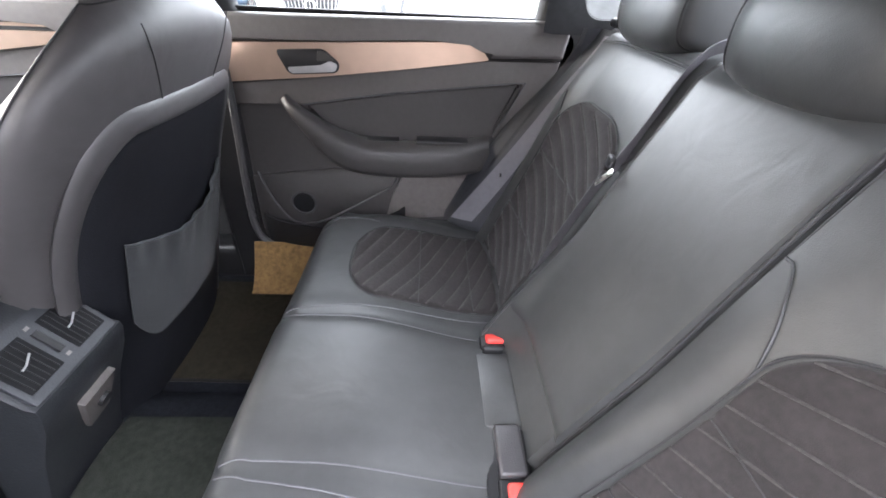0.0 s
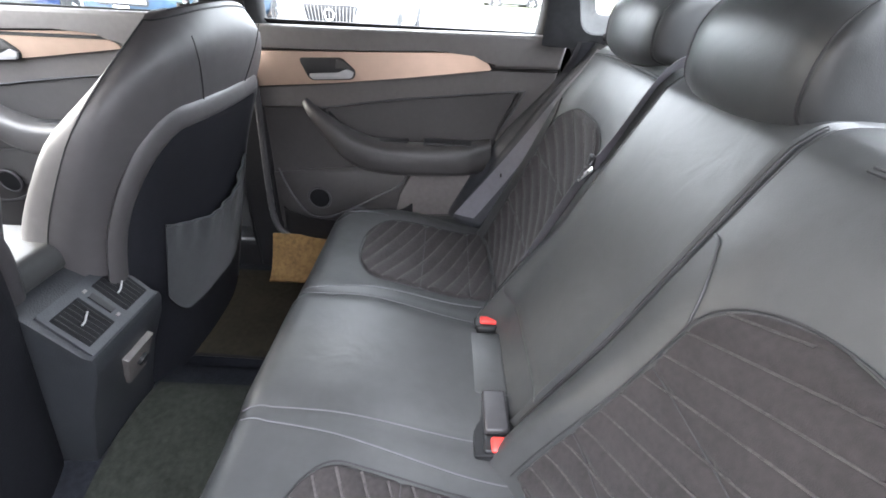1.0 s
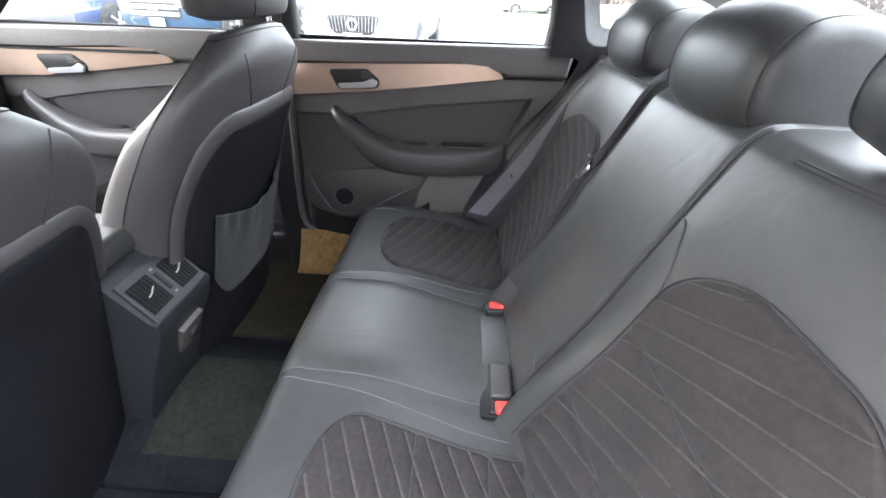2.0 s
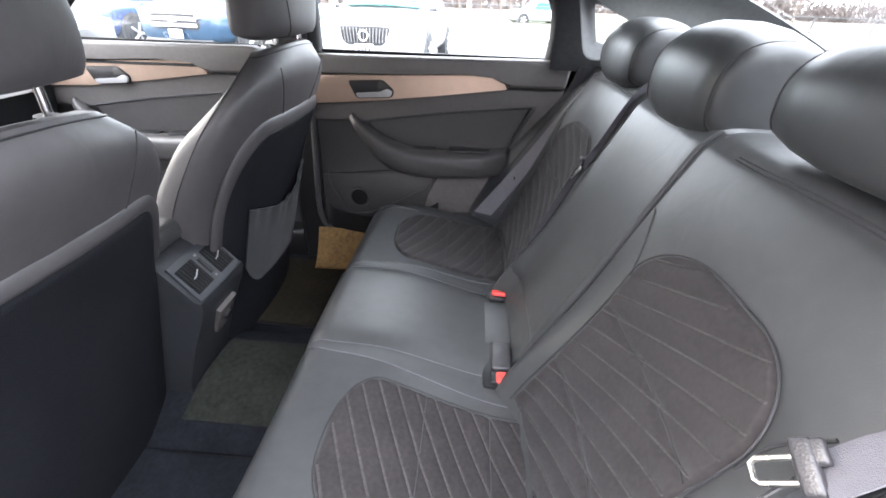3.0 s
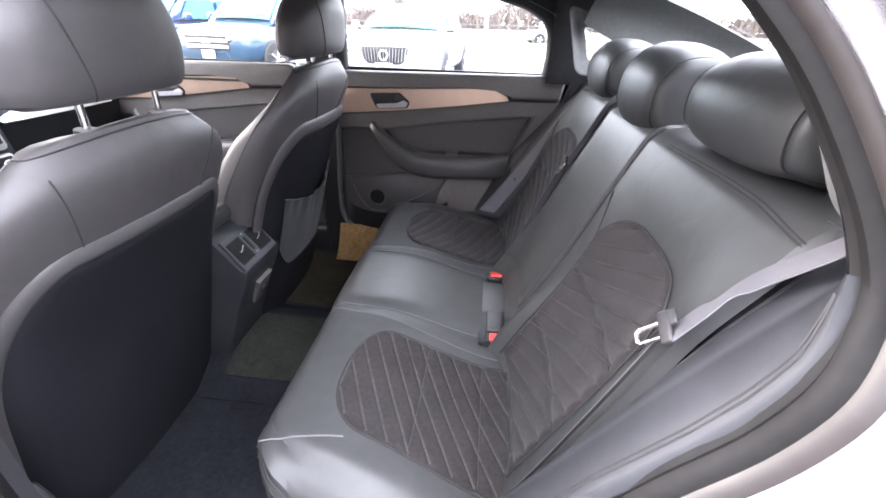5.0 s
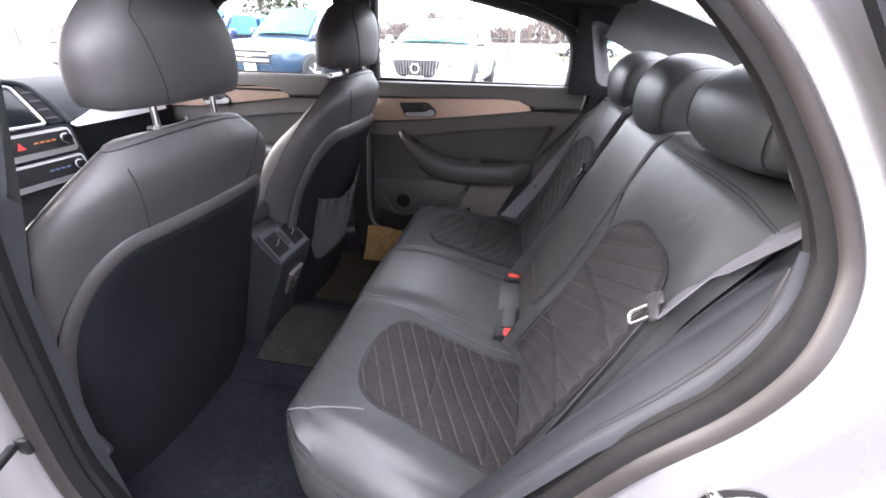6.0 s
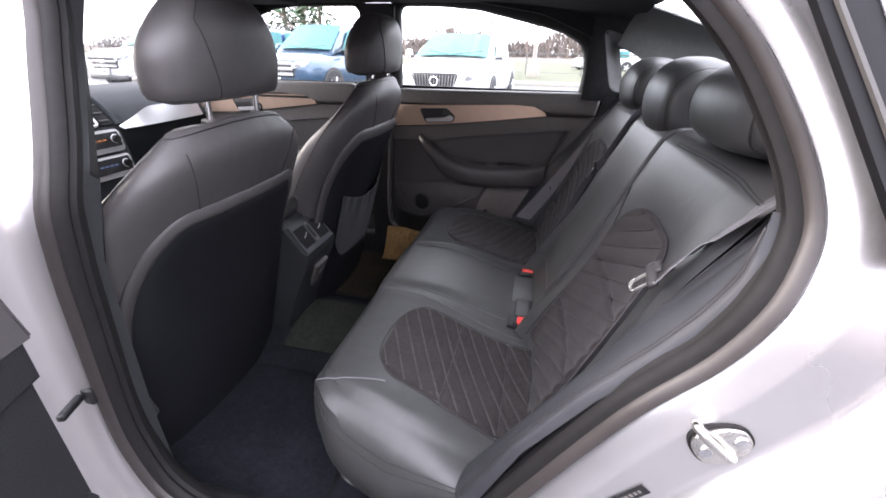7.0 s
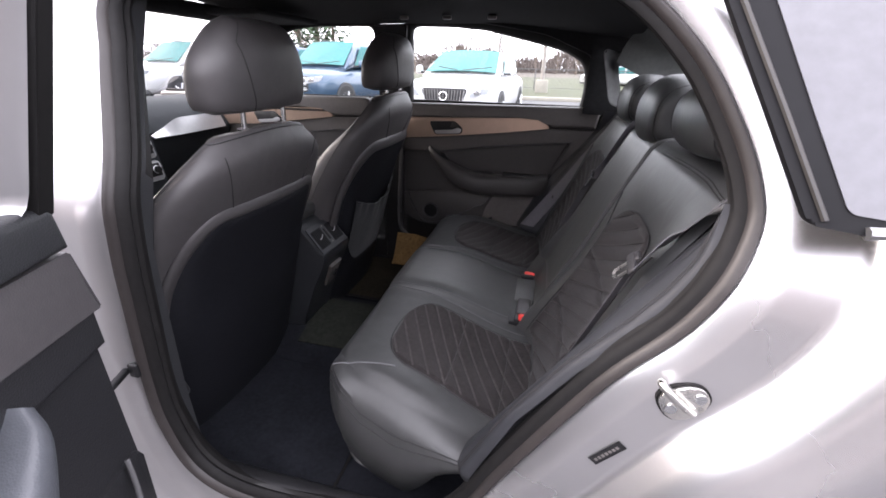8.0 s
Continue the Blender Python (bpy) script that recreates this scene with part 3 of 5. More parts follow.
        rings.append([Vector((x, yc + math.copysign(abs(math.sin(a)) ** 0.6, math.sin(a)) * 0.26, 0.42 + 0.02 * (1 - t) + math.copysign(abs(math.cos(a)) ** 0.6, math.cos(a)) * 0.09 * r)) for a in np.linspace(0, 2 * math.pi, 32, endpoint=False)])
    part("cushion", loft(rings), LEATHER_BACK, e)
    part("base", rbox((xtop - 0.50, yc, 0.27), (0.45, 0.40, 0.16), 0.02), PLASTIC_BLACK, e)
    for s in (-1, 1):
        part("rail", rbox((xtop - 0.58, yc + s * 0.2, 0.205), (0.62, 0.035, 0.03), 0.005), PLASTIC_BLACK, e)
    # head restraint on two posts
    h = thing("front_headrest", "padded dark grey leather head restraint on two chrome posts", "headrest", (xtop, yc, top), "front head restraints")
    hc = top + (0.108 if pocket else 0.13)
    part("pad", headrest((xtop + 0.0, yc - (0.014 if pocket else 0.008), hc), 0.34 if pocket else 0.325, 0.185, 0.125, 0.10, 2.5, LEATHER_BACK, -1), LEATHER_BACK, h)
    for s in (-1, 1):
        post = [Vector((xtop - 0.002, yc + s * 0.074, top - 0.03)), Vector((xtop + 0.003, yc + s * 0.074, top + 0.06))]
        part("post", tube(post, 0.0058, 12, up=(0, 1, 0)), CHROME, h)
        part("collar", tube([Vector((xtop - 0.002, yc + s * 0.074, top - 0.012)), Vector((xtop, yc + s * 0.074, top + 0.003))], 0.016, 16, up=(0, 1, 0)), PLASTIC_BLACK, h)
    seam = []
    for t in np.linspace(0.93, 0.04, 30):
        pw = 2.5 if t > 0.5 else 5.0
        k = max(0.25, (1 - abs(2 * t - 1) ** pw) ** (1 / pw))
        kw = 0.72 + 0.28 * k - 0.30 * sm(0.35, 1.0, t)
        py = -min(0.07 + 0.05 * t, 0.8 * 0.17 * kw)
        q = (1 - (2 * abs(py) / (0.34 * kw)) ** 3.2) ** (1 / 3.2)
        seam.append(Vector((xtop + q * 0.0625 * k - 0.015 * (2 * py / 0.34) ** 2 + 0.10 * (t - 0.5) * 0.185 + 0.0004, yc - (0.014 if pocket else 0.008) + py, hc + (t - 0.5) * 0.185)))
    part("seam", tube(seam, 0.0012, 6), SEAM_DARK, h)
    return e


front_seat("driver_seat", -0.372, -0.655, 1.03, False, "dark grey leather front seat with a black back panel")
front_seat("passenger_seat", 0.339, -0.592, 1.075, True, "dark grey leather front seat with a fabric back pocket")

# ---- car body shell ----
def opening(n=190):
    """Outline of the near door opening, in x and z, from the rear top corner downwards and round."""
    pts = [(0.098, 1.245), (0.160, 1.182), (0.200, 1.118), (0.229, 1.047), (0.229, 0.990), (0.184, 0.884), (0.100, 0.77), (-0.023, 0.55), (-0.10, 0.40),
           (-0.20, 0.315), (-0.40, 0.29), (-0.58, 0.29), (-0.675, 0.34), (-0.715, 0.45), (-0.72, 0.57), (-0.70, 0.80), (-0.685, 0.982), (-0.742, 1.173), (-0.765, 1.28),
           (-0.62, 1.345), (-0.378, 1.36), (-0.11, 1.335), (0.02, 1.29)]
    return smooth_line([(a, 0, b) for a, b in pts], n, closed=True)


OPEN_LINE = opening()


def grown(line, d):
    """The outline moved outwards by d in its own plane."""
    out = []
    m = len(line)
    for i, p in enumerate(line):
        t = (line[(i + 1) % m] - line[i - 1]).normalized()
        out.append(p + d * Vector((-t.z, 0, t.x)))
    return out


def lean(z):
    """How far the body leans inwards above the waist."""
    return 0.55 * (math.sqrt((z - 0.95) ** 2 + 0.0009) + (z - 0.95)) / 2


def ring_at(d, y):
    out = []
    for p in grown(OPEN_LINE, d):
        x, z = p.x, max(0.16, p.z)
        if z > 0.97:
            x = max(x, -0.89 - 0.25 * (z - 1.0))                 # the front door's window begins here
        z = min(z, 1.41 - 0.42 * max(0, x - 0.3))                # roof line
        out.append(Vector((x, y + lean(z), z)))
    return out


body = thing("car_body", "silver sedan body shell with its rear door open", "car", (0, 0, 0.3))
part("weatherstrip", loft([ring_at(0.016, -0.700), ring_at(0.004, -0.708), ring_at(-0.004, -0.718), ring_at(-0.008, -0.727), ring_at(-0.004, -0.734), ring_at(-0.009, -0.740), ring_at(-0.008, -0.748), ring_at(-0.002, -0.754), ring_at(0.005, -0.756), ring_at(0.010, -0.750)], False), RUBBER, body, "black rubber door seal")
part("door_lip", loft([ring_at(0.003, -0.748), ring_at(0.004, -0.757), ring_at(0.007, -0.763), ring_at(0.011, -0.767), ring_at(0.015, -0.769), ring_at(0.018, -0.766)], False), FLANGE, body, "taupe grey rubber lip")
part("side_panel", loft([ring_at(0.004, -0.744), ring_at(0.012, -0.756), ring_at(0.018, -0.764), ring_at(0.024, -0.771), ring_at(0.047, -0.784), ring_at(0.053, -0.7865), ring_at(0.100, -0.790), ring_at(0.107, -0.793), ring_at(0.112, -0.800),
                         ring_at(0.124, -0.828), ring_at(0.134, -0.845), ring_at(0.150, -0.858), ring_at(0.172, -0.8655), ring_at(0.178, -0.871), ring_at(0.20, -0.876), ring_at(0.30, -0.88), ring_at(0.45, -0.88), ring_at(0.62, -0.86)], False), PAINT_SILVER, body, "silver painted door surround")
floor = part("floor", rbox((-0.5, 0, 0.16), (2.6, 1.56, 0.06), 0.01), CARPET)
tagged(floor, "charcoal carpeted car floor", "floor", kind="structure")
ceiling = part("ceiling", grid(lambda u, v: (-1.38 + 1.68 * v, -0.62 + 1.32 * u, 1.345 + 0.05 * math.sin(math.pi * u) - 0.055 * sm(0.6, 1.0, v) ** 1.3), 20, 24), HEADLINER)
tagged(ceiling, "black fabric headliner under the roof", "ceiling", kind="structure")
part("roof_skin", grid(lambda u, v: (-1.4 + 1.69 * v, -0.60 + 1.36 * u, 1.385 + 0.08 * math.sin(math.pi * u) - 0.05 * sm(0.6, 1.0, v) ** 1.3), 20, 24), PAINT_SILVER, body)

# ground
ground = part("ground", grid(lambda u, v: (-400 + 800 * u, -400 + 800 * v, 0.0), 8, 8), material("worn_asphalt", (0.058, 0.058, 0.06), 0.9, vary=0.25, scale=0.6, grain=0.2, grain_scale=60))
tagged(ground, "grey worn asphalt car park", "ground", kind="structure")

DARK_LINING = material("dark_lining", (0.02, 0.02, 0.02), 0.8)

# ---- inner floor: tunnel, mats, sill ----
tunnel = part("tunnel", grid(lambda u, v: (-1.6 + 1.25 * v, YC - 0.22 + 0.44 * u, 0.19 + 0.075 * math.sin(math.pi * u) ** 0.6), 20, 8), CARPET)
tagged(tunnel, "charcoal carpeted centre tunnel", "tunnel", kind="structure")


def floor_mat(y0, y1, x0, x1, mat, label):
    def fn(u, v):
        w = 0.006 * math.sin(9 * u + 3 * v) * math.sin(7 * v)
        return (x0 + (x1 - x0) * v, y0 + (y1 - y0) * u, 0.196 + w * 0.5 + 0.03 * sm(0.15, 0.0, v))
    e = thing("floor_mat", label, "floor mat", ((x0 + x1) / 2, (y0 + y1) / 2, 0.19), "floor mats")
    part("carpet", thick(grid(fn, 20, 20), 0.008), mat, e)
    rim = [Vector(fn(u, 0)) for u in np.linspace(0, 1, 12)] + [Vector(fn(1, v)) for v in np.linspace(0.05, 1, 12)] + [Vector(fn(u, 1)) for u in np.linspace(0.95, 0, 12)] + [Vector(fn(0, v)) for v in np.linspace(0.95, 0.05, 12)]
    part("edging", tube(rim, 0.006, 6, True), RUBBER, e)


floor_mat(-0.66, -0.24, -0.95, -0.42, CARPET, "charcoal carpet floor mat behind the front seat")
floor_mat(0.25, 0.66, -0.95, -0.42, MAT_TAN, "olive brown carpet floor mat behind the front seat")
runner = thing("tunnel_mat", "olive grey carpet mat over the centre tunnel", "floor mat", (-0.6, YC, 0.25))
part("carpet", thick(grid(lambda u, v: (-0.80 + 0.36 * v, YC - 0.17 + 0.27 * u, 0.2 + 0.078 * math.sin(math.pi * min(1, max(0, 0.11 + 0.62 * u))) ** 0.6), 16, 10), 0.006), material("olive_grey_carpet", (0.023, 0.025, 0.021), 0.95, grain=0.9, grain_scale=450, vary=0.35, scale=8, spec=0.1), runner)
# tan brown sheet from the floor up the far sill
part("sill_patch", thick(grid(lambda u, v: (-0.72 + 0.30 * u, 0.585 + 0.105 * v, 0.212 + 0.14 * v ** 1.6), 10, 10), 0.006), material("tan_brown_patch", (0.17, 0.105, 0.045), 0.95, grain=0.9, grain_scale=450, vary=0.35, scale=9, spec=0.1), body, "tan brown patch up the door sill")
part("sill_edge", tube(smooth_line([(-0.690, 0.712, 0.99), (-0.697, 0.706, 0.75), (-0.710, 0.702, 0.52), (-0.708, 0.697, 0.41), (-0.68, 0.695, 0.352), (-0.60, 0.695, 0.325), (-0.40, 0.695, 0.32)], 30), 0.011, 8), PLASTIC, body, "charcoal sill trim edge")
part("bench_base", rbox((-0.15, YC, 0.26), (0.46, 1.0, 0.16), 0.02), CARPET, bench)

# ---- centre console with rear air vents ----
CONSOLE_PLATE = material("vent_plate_plastic", (0.024, 0.026, 0.030), 0.45, grain=0.3, grain_scale=420, vary=0.1)
CONSOLE_SKIN = material("grey_console_plastic", (0.018, 0.0195, 0.022), 0.42, grain=0.4, grain_scale=420, vary=0.12)
console = thing("centre_console", "charcoal plastic centre console with rear air vents", "console", (-0.95, YC, 0.2))
YV = -0.004
SECTION = [(-0.716, 0.566), (-0.702, 0.560), (-0.700, 0.548), (-0.712, 0.51), (-0.755, 0.42), (-0.80, 0.30), (-0.83, 0.20), (-1.5, 0.20), (-1.5, 0.60), (-1.2, 0.64), (-0.80, 0.665), (-0.785, 0.655), (-0.772, 0.638)]
rings = []
for s, k in ((-1.0, 0.0), (-0.97, 0.008), (-0.88, 0.0105), (0.88, 0.0105), (0.97, 0.008), (1.0, 0.0)):
    rings.append([Vector((a - 0.012 + (k if a > -1.0 else 0), YV + s * 0.098, b - 0.008 + (k if b > 0.25 else 0))) for a, b in SECTION])
part("body", loft(rings), CONSOLE_SKIN, console)
part("lid", rbox((-1.0, YV, 0.69), (0.42, 0.19, 0.055), 0.022, 4), LEATHER, console, "padded leather armrest lid")


def on_vent(p, q, h):
    """Places on the slanting vent face: p across, q down the slope, h above it."""
    a, b = Vector((-0.772, 0, 0.638)), Vector((-0.716, 0, 0.566))
    d = (b - a)
    n = Vector((-d.z, 0, d.x)).normalized()
    return a + d * q + n * (h + 0.003) + Vector((0, YV + p, 0))


part("vent_frame", prism(rounded([(-0.085, -0.05), (0.085, -0.05), (0.088, 1.08), (-0.088, 1.08)], 0.012), on_vent, -0.002, 0.004, 0.002), CONSOLE_PLATE, console, "dark grey vent surround")
for s in (-1, 1):
    y0, y1 = s * 0.016, s * 0.078
    v = part("air_vent", prism(rounded([(y0, 0.14), (y1, 0.14), (y1, 0.92), (y0, 0.92)], 0.008), on_vent, 0.002, 0.0048), VENT_BLACK, console, "black slatted air vent")
    for k in range(6):
        p = y0 + (y1 - y0) * (0.12 + 0.152 * k)
        part("slat", prism([(p - 0.0006, 0.17), (p + 0.0006, 0.17), (p + 0.0006, 0.89), (p - 0.0006, 0.89)], on_vent, 0.0045, 0.0064), PLASTIC_BLACK, v)
    c = s * 0.045
    part("tab", tube([on_vent(c - 0.013, 0.56, 0.010), on_vent(c - 0.004, 0.54, 0.0105), on_vent(c + 0.013, 0.44, 0.010)], 0.0015, 8, up=(1, 0, 0)), SILVER_TRIM, v, "silver vent tab")
part("vent_wheel", prism(rounded([(-0.006, 0.25), (0.006, 0.25), (0.006, 0.75), (-0.006, 0.75)], 0.003), on_vent, 0.003, 0.008, 0.002), PLASTIC_BLACK, console)
for q in (0.14, 0.86):
    part("marker", prism([(-0.004, q - 0.03), (0.004, q - 0.03), (0.004, q + 0.03), (-0.004, q + 0.03)], on_vent, 0.003, 0.0052), PLASTIC_LIGHT, console)


def on_heel(p, q, h):
    a, b = Vector((-0.712, 0, 0.50)), Vector((-0.77, 0, 0.385))
    d = b - a
    n = Vector((-d.z, 0, d.x)).normalized()
    return a + d * q + n * h + Vector((0, YV + p, 0))


part("socket_plate", prism(rounded([(-0.03, 0.1), (0.05, 0.1), (0.05, 0.95), (-0.005, 0.95)], 0.012), on_heel, -0.012, 0.006, 0.003), DOOR_MID, console, "grey socket surround")
part("socket_cap", tube([on_heel(0.02, 0.5, 0.004), on_heel(0.02, 0.5, 0.013)], 0.014, 20, up=(0, 1, 0)), PLASTIC_BLACK, console, "round black socket cap")

# ---- doors ----
def door(e, T, dx=0.0, x_front=-0.69, handle_dx=0.0, skin=False, accent=None, DOOR_SKIN=DOOR_SKIN, pull=DOOR_SKIN, pad=DOOR_PAD, band=DOOR_MID):
    """A rear door with its trim, built as it stands on the far side; T moves it to its place."""
    def put(name, bm, mat, label="", parent=None, angle=40):
        bmesh.ops.transform(bm, matrix=T, verts=bm.verts)
        return part(name, bm, mat, parent or e, label, angle)

    def flat(p, q, d):
        return (p + dx, d, q)

    xf = x_front - dx

    def xe(z, k=0.03):
        """The door's front edge bows forward at its middle."""
        return xf - k * sm(1.0, 0.84, z) * sm(0.28, 0.5, z)

    put("inner_panel", prism(rounded([(xf, 0.31), (-0.20, 0.33), (-0.04, 0.45), (0.10, 0.70), (0.205, 0.92), (0.215, 1.0), (xf, 0.99), (xe(0.92), 0.92), (xe(0.84), 0.84), (xe(0.7), 0.70), (xe(0.5), 0.5), (xe(0.4), 0.4)], 0.02), flat, 0.80, 0.735, 0.006), DOOR_SKIN, "charcoal door panel")
    put("upper_pad", prism([(xe(0.953), 0.953), (-0.387, 0.963), (-0.167, 0.973), (-0.045, 0.977), (-0.012, 0.962), (0.010, 0.934), (0.203, 0.940), (0.212, 1.0), (0.207, 1.018), (0.19, 1.026), (xf + 0.01, 1.016), (xf, 1.006)], flat, 0.775, 0.700, 0.012, 4), pad, "soft grey upper door pad")
    put("fascia", prism([(xe(0.785), 0.785), (-0.508, 0.798), (-0.245, 0.838), (0.117, 0.878), (0.10, 0.84), (0.04, 0.72), (0.06, 0.70), (0.10, 0.72), (0.198, 0.90), (0.203, 0.932), (0.010, 0.926), (-0.242, 0.893), (-0.456, 0.868), (xe(0.846), 0.846)], flat, 0.775, 0.719, 0.006, 3), band, "door band under the trim strip")
    put("accent", prism(rounded([(xe(0.849), 0.849), (-0.456, 0.871), (-0.242, 0.896), (0.008, 0.929), (-0.014, 0.957), (-0.045, 0.970), (-0.167, 0.967), (-0.387, 0.958), (xe(0.948), 0.948)], 0.004), flat, 0.74, 0.708, 0.004, 3), accent or BRONZE, "satin bronze trim strip" if accent is None else "bronze trim strip toned as in shade")
    put("padded_insert", prism(rounded([(-0.50, 0.790), (-0.245, 0.830), (0.105, 0.869), (0.030, 0.725), (-0.02, 0.68), (-0.40, 0.68)], 0.012), flat, 0.775, 0.724, 0.010, 4), DOOR_SKIN, "padded charcoal insert")
    put("seam", tube(smooth_line([Vector(flat(p, q, 0.7185)) for p, q in ((-0.505, 0.794), (-0.38, 0.815), (-0.245, 0.834), (-0.05, 0.857), (0.10, 0.873), (0.112, 0.866), (0.10, 0.84), (0.04, 0.725))], 50), 0.0020, 6, up=(0, 1, 0)), THREAD)
    # handle in a dark bezel
    hx = handle_dx
    hb = put("handle_bezel", prism(rounded([(-0.553 + hx, 0.936), (-0.428 + hx, 0.942), (-0.388 + hx, 0.908), (-0.396 + hx, 0.884), (-0.525 + hx, 0.876)], 0.012), flat, 0.74, 0.704, 0.003), PLASTIC_BLACK, "black recessed handle bezel")
    put("handle_lever", prism(rounded([(-0.526 + hx, 0.895), (-0.44 + hx, 0.902), (-0.412 + hx, 0.914), (-0.394 + hx, 0.905), (-0.401 + hx, 0.888), (-0.518 + hx, 0.880)], 0.005), flat, 0.712, 0.697, 0.004, 3), SILVER_TRIM, "satin silver door handle", hb)
    put("handle_pivot", prism(rounded([(-0.448 + hx, 0.912), (-0.444 + hx, 0.936), (-0.428 + hx, 0.937), (-0.402 + hx, 0.914)], 0.004), flat, 0.712, 0.701, 0.003), DULL_LINE, "", hb)
    # pull and armrest: one long boomerang
    line = smooth_line([flat(-0.555, 0.815, 0.715), flat(-0.53, 0.79, 0.69), flat(-0.47, 0.735, 0.675), flat(-0.41, 0.69, 0.665), flat(-0.33, 0.665, 0.655), flat(-0.20, 0.662, 0.65), flat(-0.05, 0.668, 0.66), flat(0.03, 0.675, 0.70)], 40)
    def swell(t):
        return 0.012 + 0.036 * sm(0.05, 0.52, t)
    rings = []
    for i, p in enumerate(line):
        t = i / (len(line) - 1)
        a, b = line[max(0, i - 1)], line[min(len(line) - 1, i + 1)]
        d = (b - a).normalized()
        s = d.cross(Vector((0, 1, 0))).normalized()
        h, w = swell(t), 0.022 + 0.028 * sm(0.1, 0.5, t)
        rings.append([p + s * (math.copysign(abs(math.cos(k)) ** 0.6, math.cos(k)) * h) + Vector((0, math.copysign(abs(math.sin(k)) ** 0.6, math.sin(k)) * w + w * 0.5, 0)) for k in np.linspace(0, 2 * math.pi, 20, endpoint=False)])
    ar = put("armrest", loft(rings), pull, "soft charcoal armrest with a pull handle")
    put("armrest_tray", rbox((-0.30 + dx, 0.70, 0.709), (0.13, 0.04, 0.006), 0.003), PLASTIC_BLACK, "", ar)
    put("window_switch", rbox((-0.11 + dx, 0.69, 0.712), (0.15, 0.05, 0.014), 0.005), PLASTIC_BLACK, "black window switch panel", ar)
    # lower pocket
    put("lower_panel", prism(rounded([(xe(0.4), 0.38), (-0.36, 0.40), (-0.27, 0.50), (-0.225, 0.605), (-0.423, 0.605), (xe(0.567), 0.567)], 0.02), flat, 0.775, 0.727, 0.006), DOOR_SKIN, "dark lower door panel")
    put("lower_rear_panel", prism(rounded([(-0.285, 0.43), (-0.06, 0.45), (0.03, 0.64), (-0.023, 0.640), (-0.215, 0.605), (-0.262, 0.52)], 0.012), flat, 0.775, 0.720, 0.008, 3), PLASTIC_LIGHT, "grey lower door panel")
    put("pocket", thick(grid(lambda u, v: flat(xf + 0.02 + (-0.24 - xf) * u, 0.33 + (0.105 + 0.035 * (2 * u - 0.75) ** 2) * v, 0.70 - 0.05 * math.sin(math.pi * u) ** 0.5 * (0.4 + 0.6 * v)), 30, 8), 0.005), PLASTIC_BLACK, "black door pocket")
    put("pocket_rim", tube(smooth_line([flat(-0.672, 0.590, 0.720), flat(-0.655, 0.55, 0.708), flat(-0.622, 0.496, 0.69), flat(-0.569, 0.446, 0.668), flat(-0.50, 0.447, 0.66), flat(-0.43, 0.474, 0.665), flat(-0.32, 0.527, 0.69), flat(-0.262, 0.556, 0.708), flat(-0.230, 0.607, 0.718)], 40), 0.0045, 8, flat=0.7), PLASTIC, "grey pocket edge")
    sp = put("speaker", tube([Vector(flat(-0.545, 0.487, 0.73)), Vector(flat(-0.545, 0.487, 0.716))], 0.036, 24, up=(0, 0, 1)), VENT_BLACK, "round speaker cover")
    put("speaker_rim", tube([Vector(flat(-0.545 + 0.038 * math.cos(a), 0.487 + 0.038 * math.sin(a), 0.716)) for a in np.linspace(0, 2 * math.pi, 28, endpoint=False)], 0.004, 6, True, up=(0, 1, 0)), PLASTIC, "", sp)
    if skin:
        put("outer_skin", prism(rounded([(xf, 0.26), (-0.14, 0.26), (0.02, 0.45), (0.16, 0.72), (0.26, 0.93), (0.25, 1.0), (xf, 0.985)], 0.05), flat, 0.80, 0.90, 0.03, 4), PAINT_SILVER, "silver painted outer skin")
    put("sill_strip", rbox(((xf + 0.20) / 2 + dx, 0.752, 1.022), (0.20 - xf, 0.018, 0.014), 0.004), RUBBER, "black window seal")
    return put


WINDOW = [(-0.648, 1.018), (-0.645, 1.325), (-0.62, 1.337), (-0.45, 1.334), (-0.31, 1.322), (-0.064, 1.268), (0.033, 1.243), (0.105, 1.205), (0.125, 1.17), (0.132, 1.10), (0.124, 1.02)]


def window_frame(e, outline, T, y=0.755, grow=0.045, mat=RUBBER, label="black window frame"):
    """A black frame round a window, with a chrome edge outside and a pane in it."""
    pts = rounded(outline, 0.02, 3)
    c = Vector((sum(p[0] for p in pts) / len(pts), sum(p[1] for p in pts) / len(pts)))
    line = [Vector((p[0], 0, p[1])) for p in pts]
    out = grown(line, 1.0)
    if (out[0] - line[0]).dot(line[0] - Vector((c.x, 0, c.y))) < 0:
        out = grown(line, -1.0)
    nrm = [o - l for o, l in zip(out, line)]
    def ring(d, yy):
        return [Vector((l.x + d * n.x, yy, l.z + d * n.z)) for l, n in zip(line, nrm)]
    bm = loft([ring(grow, y + 0.01), ring(grow, y - 0.03), ring(grow * 0.8, y - 0.045), ring(0.010, y - 0.03), ring(0.002, y - 0.016), ring(0.0, y), ring(0.004, y + 0.02)], False)
    bmesh.ops.transform(bm, matrix=T, verts=bm.verts)
    fr = part("window_frame", bm, mat, e, label)
    bm = bmesh.new()
    bm.faces.new([bm.verts.new(p) for p in ring(0.004, y + 0.008)])
    bmesh.ops.transform(bm, matrix=T, verts=bm.verts)
    pane = part("pane", bm, GLASS, fr, "clear side window")
    pane.visible_shadow = False


right_rear = thing("rear_door", "closed rear door with bronze trim and grey armrest", "car door", (-0.22, 0.76, 0.33))
door(right_rear, Matrix(), skin=True)
window_frame(right_rear, WINDOW, Matrix())
right_front = thing("front_door", "closed front door with bronze trim strip", "car door", (-1.4, 0.76, 0.33))
